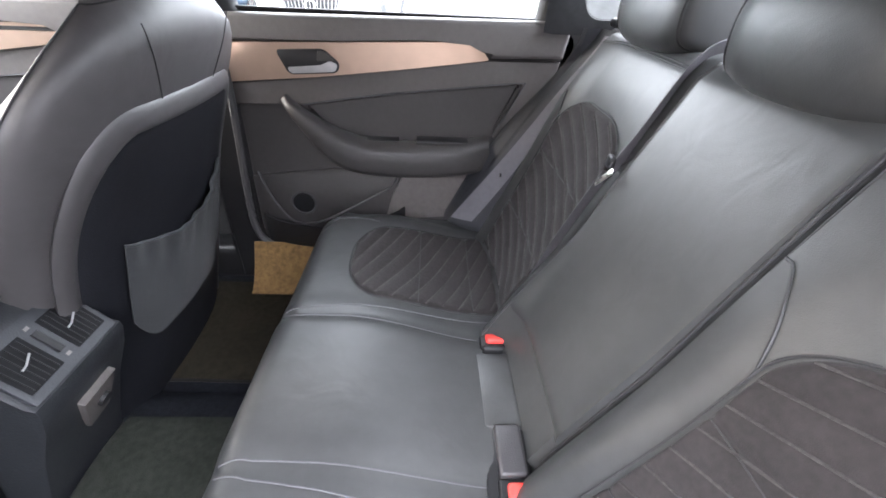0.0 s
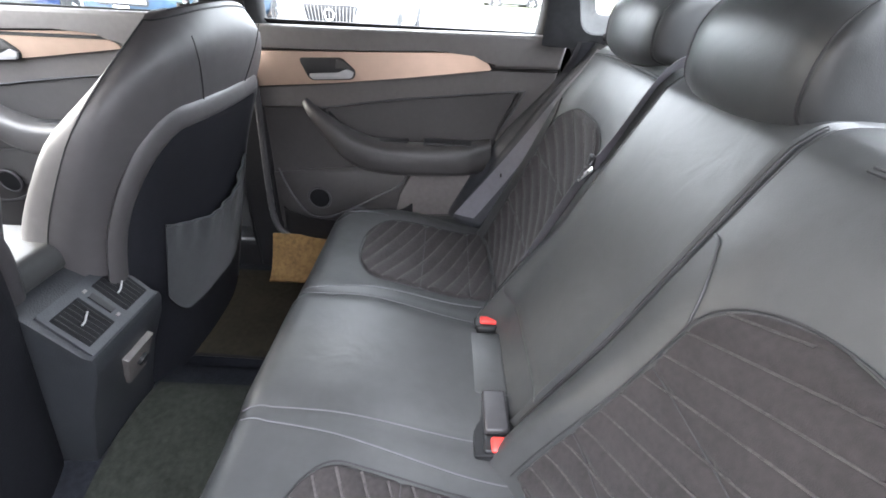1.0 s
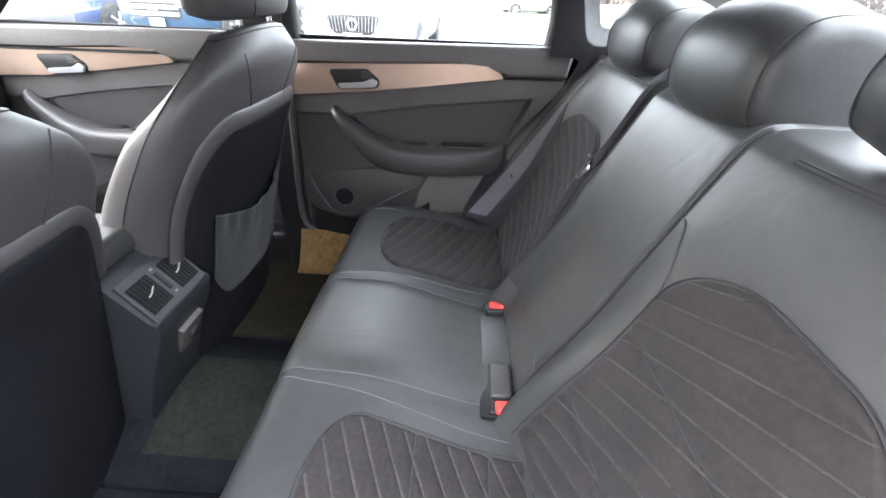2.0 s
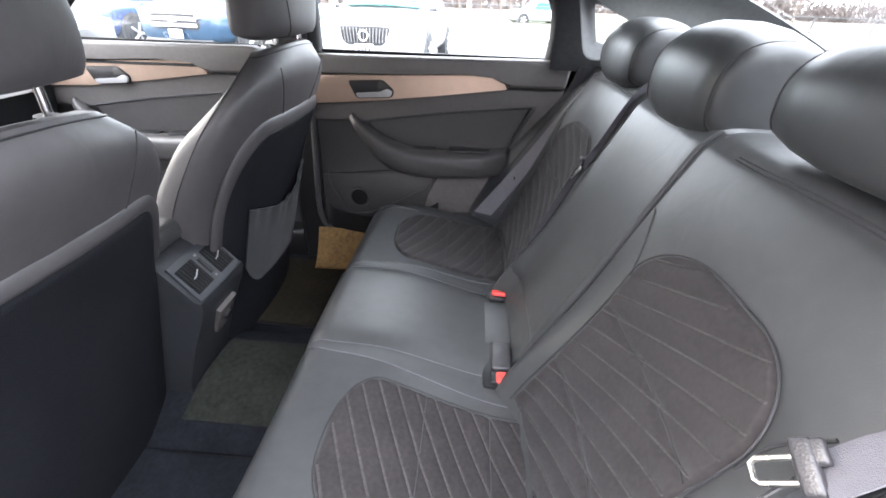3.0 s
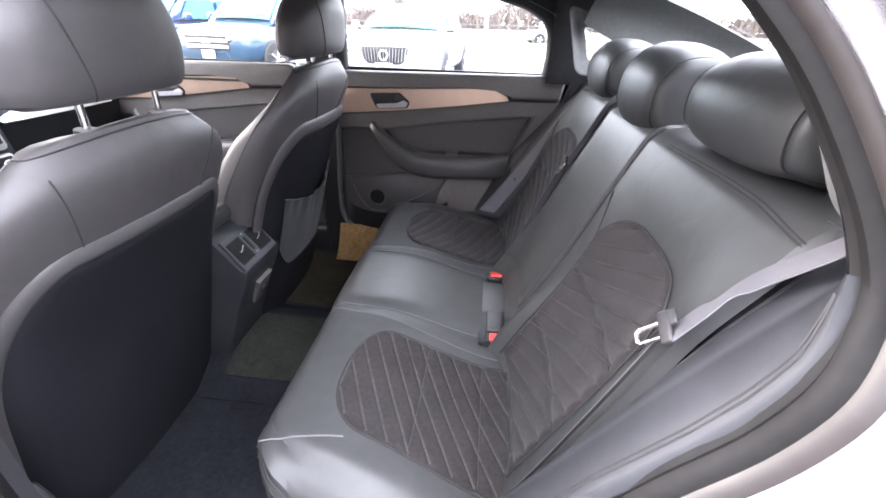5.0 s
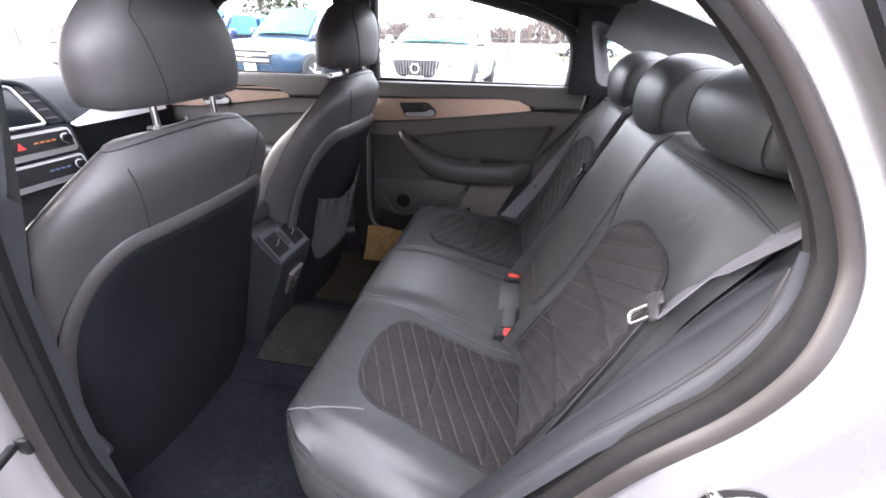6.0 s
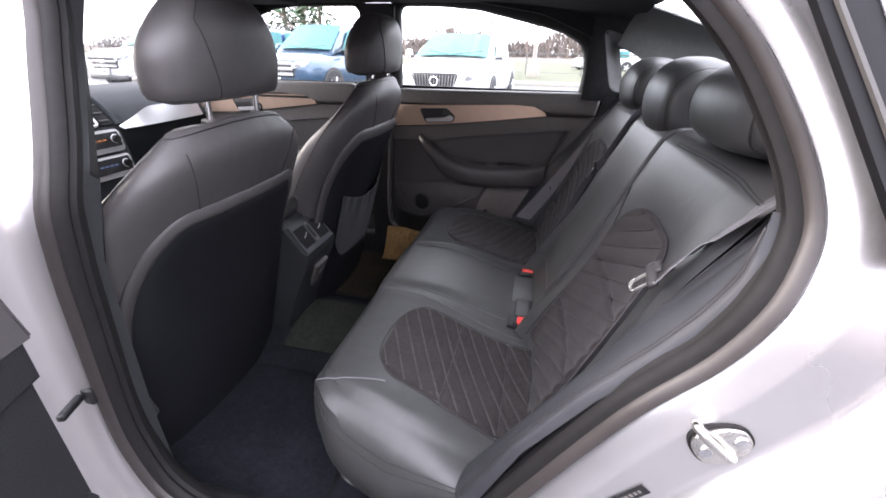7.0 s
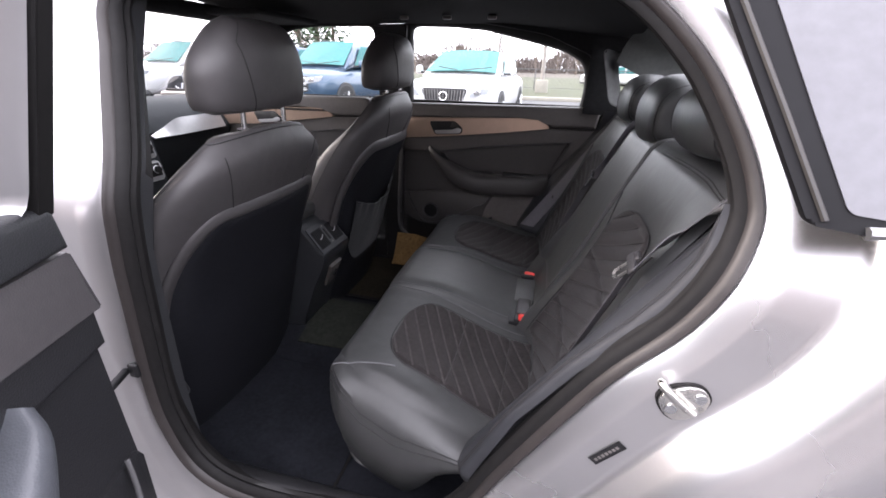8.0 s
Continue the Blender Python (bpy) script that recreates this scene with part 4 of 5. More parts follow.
door(right_front, Matrix.Translation((0, 0.006, 0.004)), dx=-1.07, x_front=-2.1, handle_dx=0.10, skin=True)
window_frame(right_front, [(-1.72, 0.99), (-1.345, 1.293), (-1.25, 1.325), (-1.125, 1.337), (-0.85, 1.337), (-0.826, 1.30), (-0.812, 1.21), (-0.80, 0.995)], Matrix())
# open near door: hung at its front edge, swung out beside the seat
SX, SY = 0.40, 0.917
SWING = Matrix(((SX, -SY, 0, -0.59 + 0.69 * SX + 0.70 * SY), (-SY, -SX, 0, -0.892 - 0.69 * SY + 0.70 * SX), (0, 0, 1, -0.015), (0, 0, 0, 1)))
# Near trim repeats the far door's in darker tones; shade is in the colours.
ACCENT_SHADED = material("shaded_bronze_strip", (0.058, 0.054, 0.056), 0.42, grain=0.2, grain_scale=420, vary=0.1)
PULL_GREY = material("blue_grey_pull_plastic", (0.075, 0.08, 0.09), 0.45, grain=0.3, grain_scale=420, vary=0.1)
left_rear = thing("rear_door", "open rear door with shade-darkened charcoal trim and grey pull handle", "car door", (-0.66, -1.2, 0.33))
door(left_rear, SWING, skin=True, accent=ACCENT_SHADED, DOOR_SKIN=DOOR_SHADED, pull=PULL_GREY, pad=DARK_PAD, band=DOOR_SHADED)
LEAN_IN = Matrix(((1, 0, 0, 0), (0, 1, -0.333, 0.333), (0, 0, 1, 0), (0, 0, 0, 1)))
window_frame(left_rear, WINDOW, SWING @ LEAN_IN, grow=0.012, mat=PAINT_SILVER, label="silver painted window frame")
for name, x1, a, b, mat, label in (("frame_seal", -0.664, 0.738, 0.704, RUBBER, "black rubber frame seal"), ("frame_post", -0.660, 0.79, 0.738, PAINT_SILVER, "silver painted window frame")):
    bm = prism(rounded([(-0.69, 1.0), (x1, 1.0), (x1 + 0.01, 1.36), (-0.68, 1.36)], 0.003), lambda p, q, d: (p, d, q), a, b, 0.005)
    bmesh.ops.transform(bm, matrix=SWING @ LEAN_IN, verts=bm.verts)
    part(name, bm, mat, left_rear, label)

part("side_wall", prism([(-2.0, 0.18), (0.9, 0.18), (0.9, 1.0), (-2.0, 0.96)], lambda p, q, d: (p, d, q), 0.80, 0.83), DARK_LINING, body, "dark inner side wall")

# mirror at the far front window
mirror = thing("door_mirror", "silver door mirror with a pale glass", "door mirror", (-1.75, 0.95, 0.98))
part("housing", headrest((-1.72, 0.98, 1.03), 0.23, 0.15, 0.10), PAINT_SILVER, mirror)
part("mirror_glass", prism(rounded([(-0.095, -0.055), (0.095, -0.06), (0.10, 0.05), (-0.08, 0.06)], 0.03), lambda p, q, d: (-1.668 + d, 0.98 + p, 1.03 + q), 0, 0.006, 0.002), CHROME, mirror, "mirror glass")
part("foot", rbox((-1.73, 0.87, 0.985), (0.07, 0.10, 0.03), 0.012, 3), PLASTIC_BLACK, mirror)

# ---- upper body inside: pillars, rails, rear deck ----
# Pillar trim grey lightened for the window surround: window light painted in.
PILLAR_LIT = material("window_lit_pillar_grey", (0.17, 0.175, 0.175), 0.5, grain=0.3, grain_scale=500, vary=0.1)
PILLAR_GREY = material("grey_pillar_trim", (0.085, 0.088, 0.085), 0.6, grain=0.4, grain_scale=500, vary=0.12)


def mirrored(bm, side):
    if side < 0:
        bmesh.ops.transform(bm, matrix=Matrix.Scale(-1, 4, (0, 1, 0)), verts=bm.verts)
    return bm


def leant(p, q, d):
    return (p, d + lean(q), q)


def flat_y(p, q, d):
    return (p, d, q)


for side in (-1, 1):
    if side > 0:
        part("centre_pillar", mirrored(prism(rounded([(-0.80, 0.20), (-0.70, 0.20), (-0.685, 1.02), (-0.66, 1.345), (-0.82, 1.345), (-0.80, 1.02)], 0.01), flat_y, 0.80, 0.705, 0.012, 3), side), PLASTIC_BLACK, body, "black centre pillar trim")
        part("rocker", mirrored(rbox((-0.55, 0.77, 0.24), (2.4, 0.12, 0.14), 0.03, 3), side), PLASTIC_BLACK, body)
    if side > 0:
        part("roof_rail", prism(rounded([(-1.35, 1.345), (-0.40, 1.36), (-0.05, 1.305), (0.16, 1.22), (0.22, 1.26), (0.20, 1.36), (-0.4, 1.43), (-1.4, 1.43)], 0.03), flat_y, 0.78, 0.68, 0.03, 3), HEADLINER, body, "black roof rail trim")
    else:
        part("roof_rail", prism(rounded([(-1.35, 1.36), (-0.40, 1.375), (-0.08, 1.345), (0.05, 1.30), (0.12, 1.33), (0.20, 1.38), (-0.4, 1.44), (-1.4, 1.44)], 0.03), leant, -0.77, -0.70, 0.03, 3), HEADLINER, body, "black roof rail trim")
    # rear pillar round the quarter window
    inner = [Vector((a, 0, b)) for a, b in rounded([(0.258, 1.196), (0.45, 1.135), (0.42, 1.085), (0.29, 1.082)], 0.02, 8)]
    m = len(inner)
    c = Vector((0.34, 0, 1.13))
    def reach(p, dist):
        return c + (p - c) * (1 + dist)
    outer = []
    for p in inner:
        d = (p - c).normalized()
        k = 5.0
        for nx, nz, lim in ((-1, 0, -0.135 if side > 0 else -0.27), (0, -1, -1.0), (0, 1, 1.36), (0.337, 0.941, 1.349), (1, 0, 1.0)):
            q = d.x * nx + d.z * nz
            if q > 1e-6:
                k = min(k, (lim - (c.x * nx + c.z * nz)) / q)
        outer.append(c + d * max(k, 0.03))
    ring = lambda pts, y: [Vector((p.x, y - (0.10 * max(0, p.z - 1.1) if side > 0 else lean(p.z)) - 0.08 * max(0, p.x - 0.35), p.z)) for p in pts]
    part("pillar_trim", mirrored(loft([ring(inner, 0.78), ring([reach(p, 0.05) for p in inner], 0.752), ring([reach(p, 0.45) for p in inner], 0.728), ring([reach(p, 0.85) for p in inner], 0.704), ring([reach(p, 1.0) for p in inner], 0.690)], False), side), PILLAR_LIT, body, "surround of the quarter window, grey lightened as by window light")
    part("pillar_lining", mirrored(loft([ring([reach(p, 0.95) for p in inner], 0.694), ring([reach(p, 1.02) for p in inner], 0.690), ring(outer, 0.685)], False), side), HEADLINER if side > 0 else PILLAR_GREY, body, "dark pillar lining")
    bm = bmesh.new()
    bm.faces.new([bm.verts.new(p) for p in ring([reach(p, 0.05) for p in inner], 0.79)])
    pane = part("quarter_window", mirrored(bm, side), GLASS, body, "small quarter window")
    pane.visible_shadow = False
deck = thing("parcel_shelf", "dark grey fabric parcel shelf behind the rear seat", "parcel shelf", (0.65, 0, 1.0))
part("shelf", rbox((0.70, 0, 1.005), (0.80, 1.36, 0.03), 0.01), material("grey_shelf_felt", (0.06, 0.06, 0.064), 0.9, grain=0.5, grain_scale=600, vary=0.2), deck)
part("lamp_cover", rbox((0.93, 0, 1.03), (0.06, 0.30, 0.03), 0.012, 3), PLASTIC_BLACK, deck)
rear_glass = part("rear_window", grid(lambda u, v: (0.285 + 0.775 * v + 0.03 * math.sin(math.pi * u), (-0.55 - 0.09 * v) * (1 - 2 * u), 1.332 - 0.205 * v - 0.087 * v * v + 0.02 * math.sin(math.pi * u)), 14, 10), GLASS_REAR, body, "sloping rear window")
rear_glass.visible_shadow = False
part("rear_header", prism(rounded([(0.20, 1.335), (0.285, 1.315), (0.315, 1.32), (0.31, 1.345), (0.25, 1.385), (0.18, 1.39)], 0.008), lambda p, q, d: (p, d, q), -0.66, 0.66), HEADLINER, body)
part("boot_lid", grid(lambda u, v: (1.05 + 0.55 * v, -0.75 + 1.5 * u, 1.03 - 0.04 * v * v - 0.05 * (2 * u - 1) ** 4), 14, 8), PAINT_SILVER, body)
part("windscreen_header", rbox((-1.33, 0, 1.345), (0.10, 1.3, 0.05), 0.02, 3), HEADLINER, body)
wind = part("windscreen", grid(lambda u, v: (-1.33 - 0.88 * v - 0.12 * math.sin(math.pi * u), -0.66 + 1.34 * u, 1.34 - 0.37 * v), 12, 6), GLASS_REAR, body, "windscreen")
wind.visible_shadow = False
part("front_pillar", tube(smooth_line([(-1.30, 0.70, 1.34), (-1.55, 0.74, 1.20), (-1.88, 0.78, 1.03), (-2.12, 0.80, 0.95)], 16), 0.035, 10), HEADLINER, body)
part("front_pillar", tube(smooth_line([(-1.30, -0.70, 1.34), (-1.55, -0.74, 1.20), (-1.88, -0.78, 1.03), (-2.12, -0.80, 0.95)], 16), 0.035, 10), HEADLINER, body)
part("bonnet", grid(lambda u, v: (-2.15 - 0.95 * v, -0.82 + 1.64 * u, 0.95 - 0.18 * v * v - 0.04 * (2 * u - 1) ** 2), 16, 10), PAINT_SILVER, body)


def pillar_face(u, v):
    """Inner cover of the far rear pillar, from over the quarter window up to the edge of the rear glass."""
    x = 0.235 + 0.72 * u
    low = Vector((x, 0.668 - 0.04 * u, 1.205 - 0.29 * u ** 0.9))
    t = x + 0.06 * (1 - u) - 0.285
    high = Vector((x + 0.06 * (1 - u), 0.548 + 0.09 * t / 0.775, 1.328 - 0.265 * t - 0.145 * t * t))
    p = low.lerp(high, v)
    return p + Vector((0, 0.035, 0.02)) * math.sin(math.pi * v)


part("rear_pillar_cover", thick(grid(pillar_face, 20, 10), 0.006), PILLAR_GREY, body, "dark grey cover of the rear pillar")
# small fittings on the roof lining
for x in (-0.62, -0.44, -0.26):
    part("roof_fitting", rbox((x, 0.55, 1.352), (0.035, 0.02, 0.014), 0.005), PLASTIC_LIGHT, body, "small grey roof fitting")
part("visor", rbox((-1.12, -0.36, 1.335), (0.22, 0.40, 0.02), 0.008, 3), HEADLINER, body, "folded black sun visor")
part("visor", rbox((-1.12, 0.36, 1.335), (0.22, 0.40, 0.02), 0.008, 3), HEADLINER, body, "folded black sun visor")

# near B pillar trim inside the opening, and the wall ahead of it
part("centre_pillar", prism(rounded([(-0.86, 0.20), (-0.72, 0.20), (-0.726, 0.50), (-0.708, 0.82), (-0.698, 0.99), (-0.752, 1.17), (-0.785, 1.36), (-0.93, 1.38), (-0.89, 0.99)], 0.02), leant, -0.748, -0.69, 0.02, 3), DARK_PAD, body, "charcoal centre pillar trim")
part("rocker", rbox((-0.42, -0.715, 0.245), (1.1, 0.06, 0.10), 0.025, 3), PLASTIC_BLACK, body, "black sill trim")
part("seat_belt_anchor", rbox((-0.765, -0.675, 0.475), (0.030, 0.024, 0.055), 0.011, 3, (0, -25, 0)), DARK_PAD, body)
near_front = thing("front_door", "closed front door beside the driver", "car door", (-1.4, -0.76, 0.33))
door(near_front, Matrix.Scale(-1, 4, (0, 1, 0)) @ Matrix.Translation((0, 0.03, 0.004)), dx=-1.07, x_front=-2.1, handle_dx=0.10)

# ---- dashboard ----
dash = thing("dashboard", "dark grey dashboard with silver trim and centre controls", "dashboard", (-1.75, 0, 0.6))
DASH = [(-1.65, 0.80), (-1.64, 0.87), (-1.68, 0.93), (-1.75, 0.985), (-1.90, 1.01), (-2.17, 0.99), (-2.17, 0.45), (-1.77, 0.50), (-1.70, 0.66)]
rings = []
for y in np.linspace(-0.72, 0.72, 25):
    hump = 0.03 * bump_at(y, -0.37, 0.2) + 0.012 * bump_at(y, 0, 0.2)
    rings.append([Vector((a + 0.05 * (y / 0.72) ** 2 * (-1 if a > -2.05 else 0), y, b + (hump if b > 0.9 else 0))) for a, b in DASH])
part("upper", loft(rings), DASH_SKIN, dash)
part("silver_band", thick(grid(lambda u, v: (-1.622 - 0.03 * v - 0.05 * ((0.19 + 0.46 * u) / 0.72) ** 2, 0.19 + 0.46 * u, 0.862 + (0.012 + 0.058 * sm(0, 0.4, u)) * v), 20, 4), 0.006), SILVER_TRIM, dash, "satin silver band")
vent = part("side_vent", rbox((-1.69, 0.58, 0.905), (0.03, 0.10, 0.05), 0.01, 3), PLASTIC_BLACK, dash, "black side air vent")
for k in range(3):
    part("slat", rbox((-1.673, 0.58, 0.89 + 0.014 * k), (0.006, 0.085, 0.003), 0.001), SILVER_TRIM, vent)
stack = thing("centre_stack", "centre stack with screen and silver-trimmed control rows", "control panel", (-1.45, 0, 0.7))
def on_stack(p, q, h):
    """Places on the face of the centre stack: p across, q up."""
    return Vector((-1.598 - 0.21 * q - 0.6 * max(0, q - 0.085) + h, 0.0 + p, 0.80 + q))


part("housing", prism(rounded([(-0.15, -0.23), (0.15, -0.23), (0.16, 0.0), (0.162, 0.085), (-0.162, 0.085), (-0.16, 0.0)], 0.006), on_stack, -0.12, 0.0, 0.004), DASH_SKIN, stack)
hood_line = smooth_line([(0.162, 0, 0.086), (0.160, 0, 0.13), (0.148, 0, 0.175), (0.118, 0, 0.212), (0.0, 0, 0.226), (-0.118, 0, 0.212), (-0.148, 0, 0.175), (-0.160, 0, 0.13), (-0.162, 0, 0.086)], 40)
part("screen_hood", prism([(p.x, p.z) for p in hood_line], on_stack, -0.12, -0.001, 0.004), VENT_BLACK, stack, "black screen surround")
part("hood_edge", tube([on_stack(p.x, p.z, 0.004) for p in hood_line], 0.010, 10, up=(1, 0, 0)), DASH_SKIN, stack, "padded slate edge of the screen hood")


part("screen", prism(rounded([(-0.08, 0.10), (0.08, 0.10), (0.08, 0.20), (-0.08, 0.20)], 0.008), on_stack, 0.0, 0.008, 0.002), material("dark_screen_glass", (0.008, 0.010, 0.012), 0.2, vary=0.05, spec=0.25), stack, "dark display screen")
part("screen_frame", tube([on_stack(p, q, 0.008) for p, q in rounded([(-0.086, 0.093), (0.086, 0.093), (0.086, 0.207), (-0.086, 0.207)], 0.015)], 0.005, 8, True, up=(1, 0, 0)), SILVER_TRIM, stack)
for s in (-1, 1):
    v = part("centre_vent", prism(rounded([(s * 0.096, 0.09), (s * 0.150, 0.09), (s * 0.136, 0.20), (s * 0.10, 0.21)], 0.008), on_stack, 0.0, 0.006, 0.002), VENT_BLACK, stack, "black centre air vent")
    for k in range(4):
        part("slat", prism([(s * 0.10, 0.105 + 0.026 * k), (s * 0.138, 0.105 + 0.026 * k), (s * 0.138, 0.109 + 0.026 * k), (s * 0.10, 0.109 + 0.026 * k)], on_stack, 0.004, 0.010), PLASTIC_BLACK, v)
AMBER = lamp_glow("amber_display", (1.0, 0.35, 0.05), 0.1)
BLUE_GLOW = lamp_glow("blue_display", (0.35, 0.5, 1.0), 0.05)
for q0, glow in ((0.028, AMBER), (-0.062, BLUE_GLOW)):
    row = part("control_panel", prism(rounded([(-0.142, q0 - 0.03), (0.142, q0 - 0.03), (0.142, q0 + 0.047), (-0.142, q0 + 0.047)], 0.012), on_stack, 0.0, 0.012, 0.004), SILVER_TRIM, stack, "silver-edged control row")
    part("display", prism(rounded([(-0.134, q0 - 0.012), (0.134, q0 - 0.012), (0.134, q0 + 0.040), (-0.134, q0 + 0.040)], 0.006), on_stack, 0.011, 0.014), PLASTIC_BLACK, row)
    for k in range(4):
        part("readout", prism([(0.01 + 0.019 * k, q0 + 0.013), (0.022 + 0.019 * k, q0 + 0.013), (0.022 + 0.019 * k, q0 + 0.018), (0.01 + 0.019 * k, q0 + 0.018)], on_stack, 0.0142, 0.0148), glow, row, "lit readout bar")
    if glow is AMBER:
        part("hazard_button", prism([(-0.045, q0 + 0.004), (-0.02, q0 + 0.004), (-0.0325, q0 + 0.026)], on_stack, 0.0142, 0.016), RED, row, "red hazard button")
    for s in (-1, 1):
        part("knob", tube([on_stack(s * 0.112, q0 + 0.015, 0.012), on_stack(s * 0.112, q0 + 0.015, 0.030)], 0.014, 20, up=(0, 0, 1)), PLASTIC_BLACK, row, "black control knob")
        part("knob_ring", tube([on_stack(s * 0.112 + 0.0145 * math.cos(a), q0 + 0.015 + 0.0145 * math.sin(a), 0.018) for a in np.linspace(0, 2 * math.pi, 20, endpoint=False)], 0.0022, 6, True, up=(1, 0, 0)), SILVER_TRIM, row, "silver knob ring")
shifter = thing("gear_lever", "black gear lever with a silver collar", "gear lever", (-1.3, YC, 0.6))
part("knob", headrest((-1.28, YC, 0.75), 0.05, 0.09, 0.05), LEATHER, shifter)
part("boot", tube([Vector((-1.27, YC, 0.62)), Vector((-1.275, YC, 0.71))], lambda t: 0.045 - 0.03 * t, 16, up=(0, 1, 0)), LEATHER, shifter)
part("collar", tube([Vector((-1.275, YC, 0.70)), Vector((-1.276, YC, 0.715))], 0.018, 16, up=(0, 1, 0)), CHROME, shifter)

# ---- seat belts and buckles ----
def strap(pts, width, twist=(0, 0), n=30, face=(-0.93, 0, 0.36)):
    """A flat band along a line, turned about it from twist[0] to twist[1] degrees."""
    line = smooth_line(pts, n)
    rows = []
    for i, p in enumerate(line):
        a, b = line[max(0, i - 1)], line[min(n, i + 1)]
        d = (b - a).normalized()
        s = d.cross(Vector(face)).normalized()
        ang = radians(twist[0] + (twist[1] - twist[0]) * i / n)
        s = s * math.cos(ang) + d.cross(s) * math.sin(ang)
        rows.append((p - s * width / 2, p - s * width / 6, p + s * width / 6, p + s * width / 2))
    return thick(grid(lambda u, v: rows[round(v * n)][round(u * 3)], 3, n), 0.0013)


near_belt = thing("seat_belt", "grey seat belt with a hanging metal tongue", "seat belt", (0.15, -0.58, 0.5), "rear seat belts")
part("shoulder_strap", strap([(0.296, -0.668, 1.086), (0.249, -0.642, 1.020), (0.217, -0.606, 0.956), (0.183, -0.610, 0.922), (0.160, -0.607, 0.884)], 0.046, (34, 26)), BELT, near_belt)
part("lap_strap", strap([(0.152, -0.600, 0.866), (0.116, -0.597, 0.765), (0.054, -0.592, 0.60), (0.002, -0.586, 0.47)], 0.014, (55, 55)), BELT_DARK, near_belt)
TD = Vector((-0.034, 0.026, -0.052)).normalized()
TN = Vector((-0.93, -0.1, 0.36))
TW = TD.cross(TN).normalized()
TN = TW.cross(TD).normalized()
tg = part("tongue", placed(joined(rbox((0, 0.003, 0), (0.009, 0.042, 0.017), 0.0042, 4), rbox((-0.001, 0.013, -0.008), (0.007, 0.020, 0.016), 0.0034, 3)), Vector((0.154, -0.603, 0.884)), TN, TW, TD), BUCKLE, near_belt, "dark grey tongue grip")
part("blade", placed(tube([Vector(p) for p in ((0, -0.009, 0.006), (0, -0.009, 0.034), (0, -0.006, 0.038), (0, 0.006, 0.038), (0, 0.009, 0.034), (0, 0.009, 0.006))], 0.0025, 6, True, up=(1, 0, 0)), Vector((0.153, -0.602, 0.884)), TN, TW, TD), STEEL, tg, "bright steel blade")
mid_belt = thing("seat_belt", "dark seat belt with a bright metal tongue", "seat belt", (0.2, 0.18, 0.5), "rear seat belts")
part("shoulder_strap", strap([(0.33, 0.205, 1.045), (0.262, 0.198, 1.02), (0.20, 0.19, 0.90), (0.165, 0.18, 0.845)], 0.026, (45, 65)), BELT, mid_belt)
part("lap_strap", strap([(0.16, 0.185, 0.84), (0.10, 0.195, 0.68), (0.04, 0.20, 0.50)], 0.02, (75, 80)), BELT_DARK, mid_belt)
tg = part("tongue", rbox((0.163, 0.186, 0.856), (0.010, 0.022, 0.024), 0.0045, 3), PLASTIC_BLACK, mid_belt)
part("blade", rbox((0.151, 0.171, 0.834), (0.003, 0.011, 0.046), 0.0014, 2, (38, 18, 0)), STEEL, tg, "bright steel blade")
far_belt = thing("seat_belt", "grey seat belt lying along the door-side bolster", "seat belt", (0.1, 0.6, 0.5), "rear seat belts")
part("shoulder_strap", thick(grid(lambda u, v: bolster_place(0.27 - 0.22 * v + 0.20 * u, 0.10 + 0.88 * v, 1, 0.006), 4, 40), 0.0013), BELT, far_belt)
part("button", tube([bolster_place(0.29, 0.36, 1, 0.006), bolster_place(0.29, 0.36, 1, 0.011)], 0.006, 12), PLASTIC_BLACK, far_belt)
part("guide", rbox((0.31, 0.62, 1.035), (0.05, 0.07, 0.02), 0.008, 3), PLASTIC_BLACK, far_belt)

dock = thing("buckle_strip", "grey leather strip that holds the seat buckles", "seat strip", (0.0, YC, 0.44))
part("pad", rbox((-0.012, 0.02, 0.459), (0.072, 0.17, 0.03), 0.008, 3), LEATHER, dock)
part("well", rbox((-0.012, -0.125, 0.4565), (0.075, 0.125, 0.03), 0.006), PLASTIC_BLACK, dock, "dark well round the buckle")
for y0, y1 in ((-0.06, -0.172), (0.10, 0.138)):
    b = thing("seat_buckle", "dark grey seat belt buckle with a red release button", "seat buckle", (0.0, (y0 + y1) / 2, 0.46), "seat buckles")
    s = 1 if y1 > y0 else -1
    part("body", rbox((-0.008, (y0 + y1) / 2 - s * 0.01, 0.474), (0.044, abs(y1 - y0) - 0.025, 0.026), 0.006, 3), BUCKLE if s < 0 else PLASTIC_BLACK, b)
    part("cap", rbox((-0.004, y1 - s * 0.006, 0.468), (0.058, 0.034, 0.022), 0.005, 3), PLASTIC_BLACK, b)
    part("release_button", rbox((0.0, y1 - s * 0.002, 0.476), (0.042, 0.026, 0.018), 0.005, 3, (-s * 15, 0, 0)), RED, b, "red release button")

# ---- fittings on the near door surround ----
striker = thing("door_striker", "bright steel door striker on the silver door surround", "door striker", (0.21, -0.79, 0.79))
def on_jamb(p, q, h):
    """Places on the striker's seat: p along its long axis (up and to the rear), q across, h outwards."""
    a, b = Vector((0.80, 0, 0.60)), Vector((-0.60, 0, 0.80))
    return Vector((0.205, -0.7885, 0.787)) + a * p + b * q + Vector((0, -h, 0))


